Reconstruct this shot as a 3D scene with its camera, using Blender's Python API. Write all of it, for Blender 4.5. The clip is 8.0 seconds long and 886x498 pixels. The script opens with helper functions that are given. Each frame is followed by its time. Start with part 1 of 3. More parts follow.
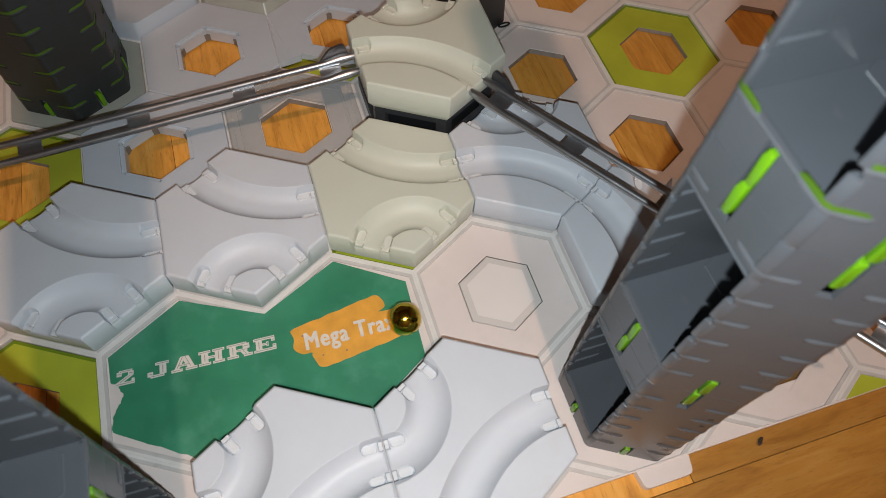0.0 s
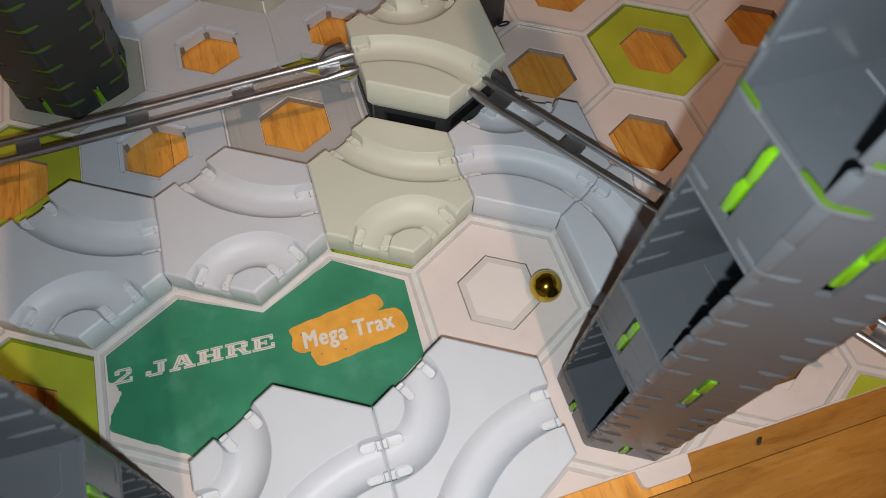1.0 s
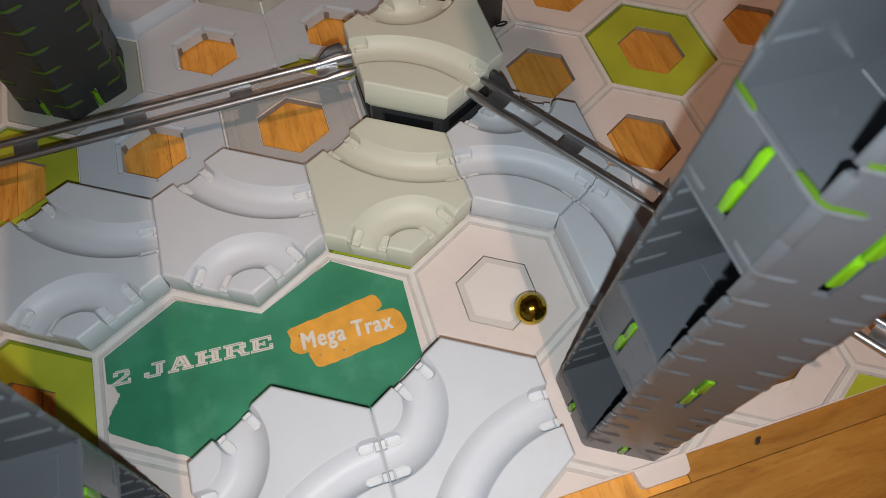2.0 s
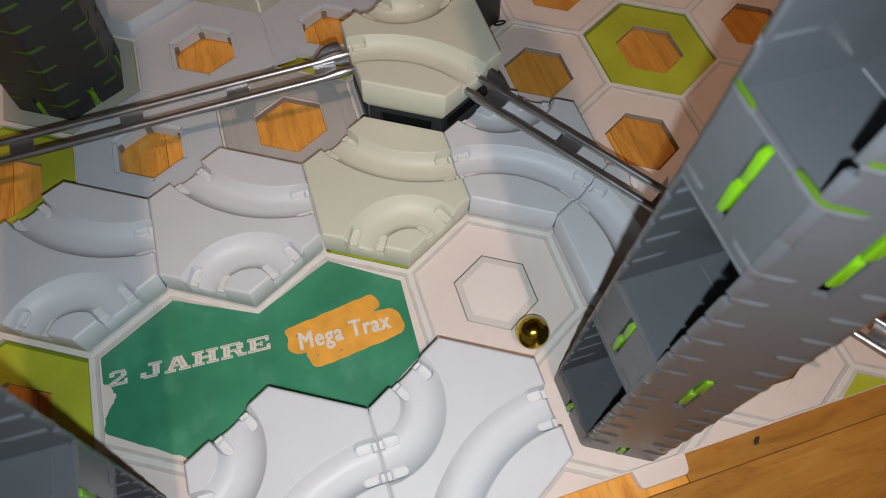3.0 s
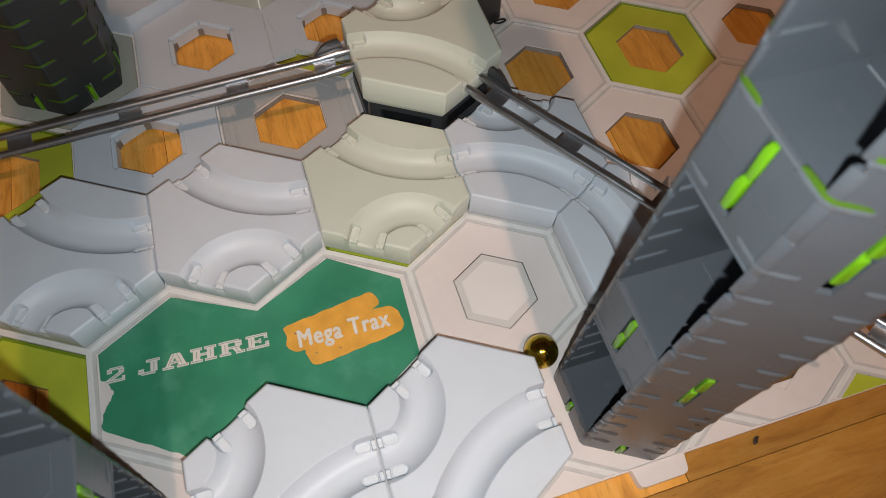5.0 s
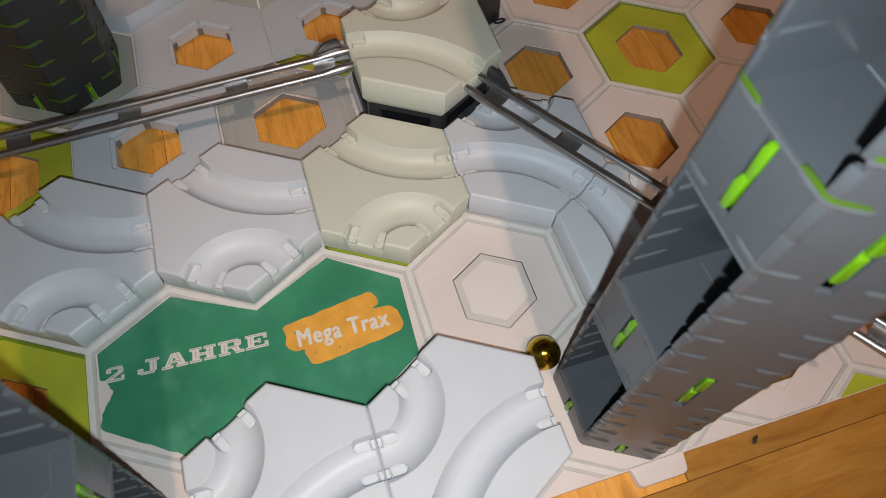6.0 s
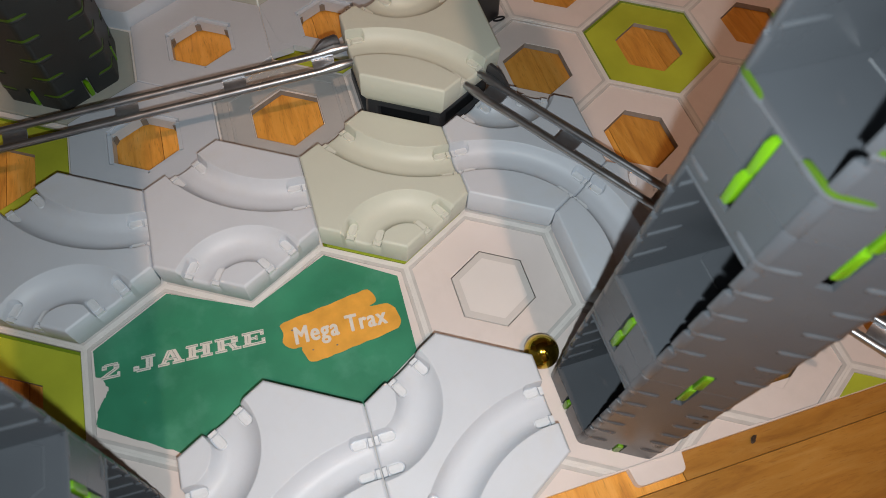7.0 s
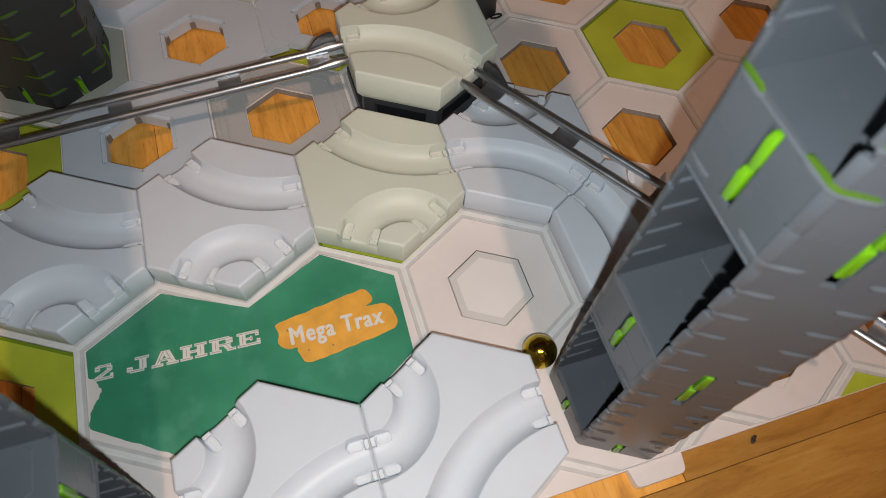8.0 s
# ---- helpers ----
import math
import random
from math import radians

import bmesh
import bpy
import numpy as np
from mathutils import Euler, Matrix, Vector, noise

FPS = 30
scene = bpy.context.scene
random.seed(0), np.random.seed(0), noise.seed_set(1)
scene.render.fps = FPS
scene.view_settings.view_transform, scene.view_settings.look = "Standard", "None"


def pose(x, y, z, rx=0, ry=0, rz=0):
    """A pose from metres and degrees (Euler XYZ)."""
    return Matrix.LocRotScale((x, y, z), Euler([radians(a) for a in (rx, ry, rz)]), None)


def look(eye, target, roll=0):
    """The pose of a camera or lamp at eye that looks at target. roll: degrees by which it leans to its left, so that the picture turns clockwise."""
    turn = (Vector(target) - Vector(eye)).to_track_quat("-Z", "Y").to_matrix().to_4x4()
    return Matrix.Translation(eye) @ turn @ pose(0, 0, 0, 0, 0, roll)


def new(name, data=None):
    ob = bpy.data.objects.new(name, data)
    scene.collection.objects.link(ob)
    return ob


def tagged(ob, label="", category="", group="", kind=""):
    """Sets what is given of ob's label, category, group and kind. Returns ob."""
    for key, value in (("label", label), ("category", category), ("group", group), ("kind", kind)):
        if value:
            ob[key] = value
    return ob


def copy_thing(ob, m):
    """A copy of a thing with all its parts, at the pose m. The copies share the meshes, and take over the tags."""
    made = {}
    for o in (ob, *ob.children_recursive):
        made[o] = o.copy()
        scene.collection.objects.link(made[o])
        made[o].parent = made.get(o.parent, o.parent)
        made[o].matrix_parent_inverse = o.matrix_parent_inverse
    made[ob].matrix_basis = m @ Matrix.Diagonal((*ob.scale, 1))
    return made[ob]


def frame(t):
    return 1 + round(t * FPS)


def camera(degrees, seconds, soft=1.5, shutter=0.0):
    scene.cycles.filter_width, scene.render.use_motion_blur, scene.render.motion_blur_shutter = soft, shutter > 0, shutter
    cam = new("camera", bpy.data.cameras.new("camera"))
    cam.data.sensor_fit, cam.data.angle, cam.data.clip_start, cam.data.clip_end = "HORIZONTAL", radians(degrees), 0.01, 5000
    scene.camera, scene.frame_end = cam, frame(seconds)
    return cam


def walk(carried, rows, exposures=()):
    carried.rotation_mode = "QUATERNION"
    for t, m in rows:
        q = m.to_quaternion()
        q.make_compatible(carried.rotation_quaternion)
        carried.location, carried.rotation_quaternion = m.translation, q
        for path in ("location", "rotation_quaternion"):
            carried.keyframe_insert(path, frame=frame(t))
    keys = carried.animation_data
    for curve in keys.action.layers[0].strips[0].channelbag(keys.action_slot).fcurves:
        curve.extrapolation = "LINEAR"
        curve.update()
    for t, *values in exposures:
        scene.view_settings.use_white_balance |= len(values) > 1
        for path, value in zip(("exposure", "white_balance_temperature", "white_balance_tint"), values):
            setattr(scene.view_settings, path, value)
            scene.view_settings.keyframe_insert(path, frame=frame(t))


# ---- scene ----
cam = camera(67.565, 8.0, soft=0.85, shutter=0.4)
PATH = [
    (0, (-0.06483, -0.0971, 0.23631), (-0.01051, 0.03838, -0.02578), 4.743),
    (0.5, (-0.06491, -0.09745, 0.23589), (-0.0104, 0.03799, -0.02619), 4.956),
    (1, (-0.06478, -0.09724, 0.23578), (-0.01011, 0.0381, -0.02632), 4.988),
    (1.5, (-0.0644, -0.09726, 0.2361), (-0.00992, 0.0381, -0.02602), 4.823),
    (3, (-0.06374, -0.09688, 0.23512), (-0.00842, 0.03807, -0.02704), 5.061),
    (3.5, (-0.06427, -0.09737, 0.23557), (-0.00881, 0.03753, -0.02659), 5.283),
    (4, (-0.06458, -0.09715, 0.23489), (-0.00879, 0.03759, -0.02728), 5.447),
    (4.5, (-0.06471, -0.09684, 0.23408), (-0.0084, 0.03771, -0.02808), 5.712),
    (6, (-0.06487, -0.09701, 0.23398), (-0.00796, 0.0374, -0.02812), 5.93),
    (6.5, (-0.06505, -0.09734, 0.23357), (-0.00771, 0.03687, -0.02853), 6.304),
    (7, (-0.06496, -0.09728, 0.2326), (-0.00721, 0.0369, -0.02943), 6.475),
    (7.5, (-0.06444, -0.09735, 0.23188), (-0.00662, 0.03686, -0.03013), 6.358),
    (8, (-0.06403, -0.09654, 0.23026), (-0.00559, 0.03734, -0.03177), 6.605),
]
walk(cam, [(t, look(eye, target, roll)) for t, eye, target, roll in PATH])

cam.data.dof.use_dof = True      # a small lens, focused on the board
cam.data.dof.focus_distance = 0.30
cam.data.dof.aperture_fstop = 23.0

P = 0.060                    # pitch of the hexagonal grid
ROW = P * math.sqrt(3) / 2   # distance between rows of cells
RC = P / math.sqrt(3)        # corner radius of a cell
TOP = 0.0162                 # height of a track tile


def at(i, j):
    """Centre of a cell: i along a row in pitches, j the row."""
    return i * P, j * ROW


# ---- light: the camera's own lamp, a warm ceiling lamp behind it, and a dim room ----
world = bpy.data.worlds.new("room_light")
scene.world = world
world.use_nodes = True
world.node_tree.nodes["Background"].inputs[0].default_value = (0.75, 0.85, 1.0, 1)
world.node_tree.nodes["Background"].inputs[1].default_value = 0.03


def lamp(name, place, watts, colour, size):
    data = bpy.data.lights.new(name, "POINT")
    data.energy, data.color, data.shadow_soft_size = watts, colour, size
    ob = new(name, data)
    ob.location = place
    return ob


flash = bpy.data.lights.new("camera_flash", "SPOT")
flash.energy, flash.color, flash.shadow_soft_size = 1.57, (0.90, 0.98, 1.0), 0.0018
flash.spot_size, flash.spot_blend = radians(148), 1.0
new("camera_flash", flash).matrix_world = look((-0.0640, -0.1087, 0.2300), (0.0, 0.045, 0.0))
lamp("ceiling_lamp", (-0.07, -1.02, 2.40), 61.0, (1.0, 0.62, 0.43), 0.030)


# ---- materials ----
def material(name, colour, rough=0.4, metal=0.0, vary=0.06, scale=60.0, bump=0.05, bump_scale=900.0, spec=0.5, coat=0.0,
             alpha=1.0, island=0.0, stain=None, stain_scale=25.0, stain_amount=0.0):
    m = bpy.data.materials.new(name)
    m.use_nodes = True
    nt = m.node_tree
    n, l = nt.nodes, nt.links
    b = n["Principled BSDF"]
    b.inputs["Roughness"].default_value = rough
    b.inputs["Metallic"].default_value = metal
    b.inputs["Specular IOR Level"].default_value = spec
    b.inputs["Coat Weight"].default_value = coat
    b.inputs["Alpha"].default_value = alpha
    tc = n.new("ShaderNodeTexCoord")
    no = n.new("ShaderNodeTexNoise")
    no.inputs["Scale"].default_value = scale
    no.inputs["Detail"].default_value = 6
    l.new(tc.outputs["Object"], no.inputs["Vector"])
    ramp = n.new("ShaderNodeMapRange")
    ramp.inputs[1].default_value, ramp.inputs[2].default_value = 0.3, 0.7
    ramp.inputs[3].default_value, ramp.inputs[4].default_value = 1 - vary, 1 + vary
    l.new(no.outputs[0], ramp.inputs[0])
    mul = n.new("ShaderNodeVectorMath")
    mul.operation = "SCALE"
    mul.inputs[0].default_value = colour
    l.new(ramp.outputs[0], mul.inputs["Scale"])
    out = mul.outputs[0]
    if island:
        info = n.new("ShaderNodeObjectInfo")
        mr = n.new("ShaderNodeMapRange")
        mr.inputs[3].default_value, mr.inputs[4].default_value = 1 - island, 1 + island
        l.new(info.outputs["Random"], mr.inputs[0])
        mul2 = n.new("ShaderNodeVectorMath")
        mul2.operation = "SCALE"
        l.new(out, mul2.inputs[0])
        l.new(mr.outputs[0], mul2.inputs["Scale"])
        out = mul2.outputs[0]
    if stain:
        sn = n.new("ShaderNodeTexNoise")
        sn.inputs["Scale"].default_value = stain_scale
        sn.inputs["Detail"].default_value = 8
        sn.inputs["Roughness"].default_value = 0.65
        l.new(tc.outputs["Object"], sn.inputs["Vector"])
        sr = n.new("ShaderNodeMapRange")
        sr.inputs[1].default_value, sr.inputs[2].default_value = 0.52, 0.75
        sr.inputs[3].default_value, sr.inputs[4].default_value = 0.0, stain_amount
        l.new(sn.outputs[0], sr.inputs[0])
        mix = n.new("ShaderNodeMix")
        mix.data_type = "RGBA"
        l.new(sr.outputs[0], mix.inputs[0])
        l.new(out, mix.inputs[6])
        mix.inputs[7].default_value = (*stain, 1)
        out = mix.outputs[2]
    l.new(out, b.inputs["Base Color"])
    fine = n.new("ShaderNodeTexNoise")
    fine.inputs["Scale"].default_value = bump_scale
    fine.inputs["Detail"].default_value = 3
    l.new(tc.outputs["Object"], fine.inputs["Vector"])
    bp = n.new("ShaderNodeBump")
    bp.inputs["Strength"].default_value = bump
    bp.inputs["Distance"].default_value = 0.0004
    l.new(fine.outputs[0], bp.inputs["Height"])
    l.new(bp.outputs[0], b.inputs["Normal"])
    rr = n.new("ShaderNodeMapRange")
    rr.inputs[3].default_value, rr.inputs[4].default_value = max(0.02, rough - 0.07), rough + 0.07
    l.new(no.outputs[0], rr.inputs[0])
    l.new(rr.outputs[0], b.inputs["Roughness"])
    return m


def wood_material(name, along, tone_low, tone_high):
    m = bpy.data.materials.new(name)
    m.use_nodes = True
    nt = m.node_tree
    n, l = nt.nodes, nt.links
    b = n["Principled BSDF"]
    tc = n.new("ShaderNodeTexCoord")
    info = n.new("ShaderNodeObjectInfo")
    off = n.new("ShaderNodeVectorMath")
    off.operation = "ADD"
    sc = n.new("ShaderNodeVectorMath")
    sc.operation = "SCALE"
    sc.inputs[0].default_value = (3.0, 7.0, 5.0)
    l.new(info.outputs["Random"], sc.inputs["Scale"])
    l.new(tc.outputs["Object"], off.inputs[0])
    l.new(sc.outputs[0], off.inputs[1])
    mp = n.new("ShaderNodeMapping")
    mp.inputs["Scale"].default_value = (22, 150, 60) if along == "x" else (150, 22, 60)
    l.new(off.outputs[0], mp.inputs["Vector"])
    grain = n.new("ShaderNodeTexNoise")
    grain.inputs["Scale"].default_value = 1.6
    grain.inputs["Detail"].default_value = 9
    grain.inputs["Roughness"].default_value = 0.62
    grain.inputs["Distortion"].default_value = 0.6
    l.new(mp.outputs[0], grain.inputs["Vector"])
    ramp = n.new("ShaderNodeValToRGB")
    ramp.color_ramp.elements[0].position, ramp.color_ramp.elements[0].color = 0.27, (0.46, 0.190, 0.036, 1)
    ramp.color_ramp.elements[1].position, ramp.color_ramp.elements[1].color = 0.75, (0.74, 0.395, 0.100, 1)
    mid = ramp.color_ramp.elements.new(0.5)
    mid.color = (0.66, 0.310, 0.054, 1)
    l.new(grain.outputs[0], ramp.inputs[0])
    big = n.new("ShaderNodeTexNoise")
    big.inputs["Scale"].default_value = 22
    l.new(off.outputs[0], big.inputs["Vector"])
    mr = n.new("ShaderNodeMapRange")
    mr.inputs[3].default_value, mr.inputs[4].default_value = tone_low, tone_high
    l.new(big.outputs[0], mr.inputs[0])
    tone = n.new("ShaderNodeMapRange")
    tone.inputs[3].default_value, tone.inputs[4].default_value = 0.8, 1.15
    l.new(info.outputs["Random"], tone.inputs[0])
    m1 = n.new("ShaderNodeMath")
    m1.operation = "MULTIPLY"
    l.new(mr.outputs[0], m1.inputs[0])
    l.new(tone.outputs[0], m1.inputs[1])
    mul = n.new("ShaderNodeVectorMath")
    mul.operation = "SCALE"
    l.new(ramp.outputs[0], mul.inputs[0])
    l.new(m1.outputs[0], mul.inputs["Scale"])
    pore = n.new("ShaderNodeTexNoise")
    pore.inputs["Scale"].default_value = 2.2
    pore.inputs["Detail"].default_value = 5
    pm = n.new("ShaderNodeMapping")
    pm.inputs["Scale"].default_value = (100, 800, 60) if along == "x" else (800, 100, 60)
    l.new(off.outputs[0], pm.inputs["Vector"])
    l.new(pm.outputs[0], pore.inputs["Vector"])
    pr = n.new("ShaderNodeMapRange")
    pr.inputs[1].default_value, pr.inputs[2].default_value = 0.58, 0.74
    pr.inputs[3].default_value, pr.inputs[4].default_value = 0.0, 0.38
    l.new(pore.outputs[0], pr.inputs[0])
    dark = n.new("ShaderNodeMix")
    dark.data_type = "RGBA"
    l.new(pr.outputs[0], dark.inputs[0])
    l.new(mul.outputs[0], dark.inputs[6])
    dark.inputs[7].default_value = (0.16, 0.06, 0.018, 1)
    l.new(dark.outputs[2], b.inputs["Base Color"])
    b.inputs["Roughness"].default_value = 0.42
    bp = n.new("ShaderNodeBump")
    bp.inputs["Strength"].default_value = 0.25
    bp.inputs["Distance"].default_value = 0.0005
    l.new(grain.outputs[0], bp.inputs["Height"])
    l.new(bp.outputs[0], b.inputs["Normal"])
    return m


WHITE = material("white_plastic", (0.632, 0.672, 0.735), 0.46, spec=0.4, vary=0.025, bump=0.04, scale=40, stain=(0.60, 0.60, 0.59), stain_amount=0.35, stain_scale=60)
GLOW = material("pale_green_plastic", (0.648, 0.675, 0.583), 0.46, spec=0.4, vary=0.02, bump=0.03, scale=40)
PAD = material("glossy_slot_plastic", (0.73, 0.76, 0.80), 0.28, vary=0.02)
PAD_GLOW = material("glossy_pale_green_plastic", (0.72, 0.74, 0.66), 0.28, vary=0.02)
CARD = material("printed_card", (0.75, 0.68, 0.655), 0.45, vary=0.03, scale=30, bump=0.05, stain=(0.55, 0.50, 0.46), stain_amount=0.35)
CUT = material("bare_grey_board", (0.27, 0.25, 0.235), 0.7, vary=0.15, scale=200)
PLUG_RIM = material("grey_printed_card", (0.64, 0.61, 0.59), 0.48, vary=0.03, scale=30)
PLUG = material("light_card", (0.765, 0.73, 0.71), 0.52, vary=0.02, scale=30)
RIM = material("milky_clear_plastic", (0.57, 0.55, 0.535), 0.3, vary=0.06, scale=150, bump=0.1)
RIDGE = material("milky_plastic_ridge", (0.76, 0.74, 0.72), 0.22, vary=0.05, scale=150, bump=0.1)
LIME = material("lime_printed_card", (0.44, 0.50, 0.045), 0.3, vary=0.16, scale=28, coat=0.25)
# darker lime stands in for the shaded side of the sunken cell
LIME_EDGE = material("lime_edge_shade", (0.17, 0.26, 0.012), 0.4, vary=0.1, scale=60)
FROST = material("frosted_plastic", (0.555, 0.615, 0.69), 0.3, vary=0.03, scale=50)
SMOKE = material("smoky_plastic", (0.42, 0.44, 0.40), 0.2, vary=0.05)
CLEAR = material("clear_plastic", (0.60, 0.64, 0.58), 0.15, vary=0.03, alpha=0.5)
HAZE = material("hazy_clear_plastic", (0.66, 0.67, 0.67), 0.16, vary=0.04, alpha=0.5)
GREY = material("grey_tower_plastic", (0.082, 0.091, 0.104), 0.30, vary=0.05, scale=50, bump=0.05, stain=(0.10, 0.105, 0.11), stain_amount=0.4)
GREY_RIB = material("grey_rib_plastic", (0.098, 0.108, 0.122), 0.2, vary=0.04)
DARK = material("black_tower_plastic", (0.028, 0.032, 0.033), 0.45, vary=0.08, scale=50, bump=0.06)
BLACK = material("black_plastic", (0.016, 0.017, 0.019), 0.4, vary=0.08)
CLIP = material("lime_clip_plastic", (0.135, 0.345, 0.008), 0.3, vary=0.04)
INLAY = material("dull_lime_plastic", (0.070, 0.150, 0.010), 0.4, vary=0.06)
NOTCH = material("notch_shade_and_speck", (0.21, 0.19, 0.17), 0.5)
CRUMB = material("dark_brown_crumb", (0.045, 0.028, 0.018), 0.7, vary=0.2, scale=600)
SPACER = material("charcoal_plastic", (0.043, 0.046, 0.052), 0.36, vary=0.06)
STEEL = material("grey_metal", (0.46, 0.48, 0.51), 0.35, metal=0.95, vary=0.08, scale=120, bump=0.05)
FIN = material("dark_grey_metal", (0.15, 0.15, 0.155), 0.36, metal=0.7, vary=0.08, scale=120, bump=0.05)
GOLD = material("polished_gold_metal", (0.56, 0.41, 0.050), 0.13, metal=1.0, vary=0.06, scale=300, bump=0.02)
PAPER = material("green_paint_paper", (0.034, 0.245, 0.135), 0.40, spec=0.8, vary=0.18, scale=45, bump=0.12, bump_scale=500,
                 stain=(0.11, 0.36, 0.25), stain_amount=0.8, stain_scale=38)
INK = material("pale_print", (0.72, 0.68, 0.63), 0.5, vary=0.08, scale=500)
INK_LINE = material("grey_print", (0.30, 0.34, 0.31), 0.5, vary=0.08, scale=500)
ORANGE = material("orange_paint", (0.78, 0.38, 0.055), 0.5, vary=0.1, scale=200)
# tone carries light: WOOD_X holds the near floor's shade, WOOD_Y is lighter
WOOD_X = wood_material("oak_lengthwise_shaded", "x", 0.46, 0.98)
WOOD_Y = wood_material("oak_crosswise_lighter", "y", 0.88, 1.42)
PAINT = material("wall_paint", (0.22, 0.215, 0.205), 0.8, vary=0.04, scale=3)


# ---- mesh helpers ----
def finish(name, bm, mat, smooth=0.0):
    bmesh.ops.recalc_face_normals(bm, faces=bm.faces)
    me = bpy.data.meshes.new(name)
    bm.to_mesh(me)
    bm.free()
    me.materials.append(mat)
    if smooth:
        me.shade_smooth()
        me.set_sharp_from_angle(angle=radians(smooth))
    return me


def thing(name, bm, mat, label, category, group="", kind="", smooth=35.0):
    return tagged(new(name, finish(name, bm, mat, smooth)), label, category, group, kind)


def holder(name, m, label, category, group="", kind=""):
    ob = new(name)
    ob.matrix_basis = m
    ob.empty_display_size = 0.01
    return tagged(ob, label, category, group, kind)


def part_of(name, me, parent, m=None, label="", kind=""):
    ob = new(name, me)
    ob.parent = parent
    if m is not None:
        ob.matrix_basis = m
    return tagged(ob, label, kind=kind)


def part(name, bm, mat, parent, label="", smooth=35.0, m=None, kind=""):
    return part_of(name, finish(name, bm, mat, smooth), parent, m, label, kind)


def prism(bm, pts, z0, z1, top_inset=0.0):
    """An upright prism over an outline; the top may be drawn in towards the middle."""
    cx, cy = sum(p[0] for p in pts) / len(pts), sum(p[1] for p in pts) / len(pts)
    low = [bm.verts.new((x, y, z0)) for x, y in pts]
    high = []
    for x, y in pts:
        d = math.hypot(x - cx, y - cy) or 1
        k = 1 - top_inset / d
        high.append(bm.verts.new((cx + (x - cx) * k, cy + (y - cy) * k, z1)))
    n = len(pts)
    faces = [bm.faces.new(high), bm.faces.new(low[::-1])]
    for k in range(n):
        faces.append(bm.faces.new((low[k], low[(k + 1) % n], high[(k + 1) % n], high[k])))
    return faces


def hexagon(radius, cx=0.0, cy=0.0, turn=30.0):
    return [(cx + radius * math.cos(radians(turn + 60 * k)), cy + radius * math.sin(radians(turn + 60 * k))) for k in range(6)]


def round_poly(pts, r, steps=3):
    """An outline with rounded corners."""
    out = []
    n = len(pts)
    for k in range(n):
        p, a, c = Vector(pts[k]), Vector(pts[k - 1]), Vector(pts[(k + 1) % n])
        u, v = (a - p).normalized(), (c - p).normalized()
        s, e = p + u * r, p + v * r
        for q in range(steps + 1):
            f = q / steps
            w = s * (1 - f) ** 2 + p * 2 * f * (1 - f) + e * f ** 2
            out.append((w.x, w.y))
    return out


def hex_ring(bm, r_out, r_in, z0, z1, bevel=0.0, floor_clip=None, trim=None):
    """A hexagonal plate with a hexagonal hole."""
    def loop(r, z):
        pts = hexagon(r)
        if floor_clip is not None:           # the lowest corner is cut off by the edge of the board
            cut = max(floor_clip, -r + 0.00002)
            half = (cut + r) * math.tan(radians(60))
            pts[4:5] = [(-half, cut), (half, cut)]
        vs = []
        for x, y in pts:
            v = Vector((x, y, z))
            if trim:
                n = Vector((math.cos(radians(trim[0])), math.sin(radians(trim[0])), 0))
                v -= n * max(0.0, n.dot(v) - trim[1])
            vs.append(bm.verts.new(v))
        return vs
    loops = [loop(r_out, z0), loop(r_out, z1 - bevel), loop(r_out - bevel, z1), loop(r_in + bevel * 0.5, z1), loop(r_in, z1 - bevel * 0.5), loop(r_in, z0)]
    for a, b in zip(loops, loops[1:] + loops[:1]):
        for k in range(len(a)):
            bm.faces.new((a[k], a[(k + 1) % len(a)], b[(k + 1) % len(a)], b[k]))


def tube(bm, pts, radii, sides=12, flat=1.0):
    """A round bar along points, with a radius at each."""
    pts = [Vector(p) for p in pts]
    rings = []
    for k, p in enumerate(pts):
        d = (pts[min(k + 1, len(pts) - 1)] - pts[max(k - 1, 0)]).normalized()
        side = d.cross(Vector((0, 0, 1))).normalized()
        up = side.cross(d)
        rings.append([bm.verts.new(p + (side * math.cos(a) + up * math.sin(a) * flat) * radii[k]) for a in (2 * math.pi * q / sides for q in range(sides))])
    for a, b in zip(rings, rings[1:]):
        for q in range(sides):
            bm.faces.new((a[q], a[(q + 1) % sides], b[(q + 1) % sides], b[q]))
    bm.faces.new(rings[0][::-1])
    bm.faces.new(rings[-1])


def slab(bm, x0, x1, y0, y1, z0, z1):
    return prism(bm, [(x0, y0), (x1, y0), (x1, y1), (x0, y1)], z0, z1)


def bevel_all(bm, width, segments=2):
    bmesh.ops.bevel(bm, geom=list(bm.edges), offset=width, segments=segments, profile=0.5, affect="EDGES", clamp_overlap=True)


# ---- the room ----
FLOOR = -0.0037
bm = bmesh.new()
slab(bm, -2.2, 2.2, -2.2, 2.2, -0.09, FLOOR - 0.006)
floor = thing("floor", bm, WOOD_X, "worn oiled oak parquet floor", "floor", kind="structure", smooth=0)
for nm, box in (("wall_north", (-2.3, 2.3, 2.2, 2.3)), ("wall_south", (-2.3, 2.3, -2.3, -2.2)), ("wall_east", (2.2, 2.3, -2.2, 2.2)), ("wall_west", (-2.3, -2.2, -2.2, 2.2))):
    bm = bmesh.new()
    slab(bm, *box, -0.09, 2.45)
    thing(nm, bm, PAINT, "plain painted room wall", "wall", kind="structure", smooth=0)
bm = bmesh.new()
slab(bm, -2.3, 2.3, -2.3, 2.3, 2.45, 2.55)
thing("ceiling", bm, PAINT, "plain painted room ceiling", "ceiling", kind="structure", smooth=0)


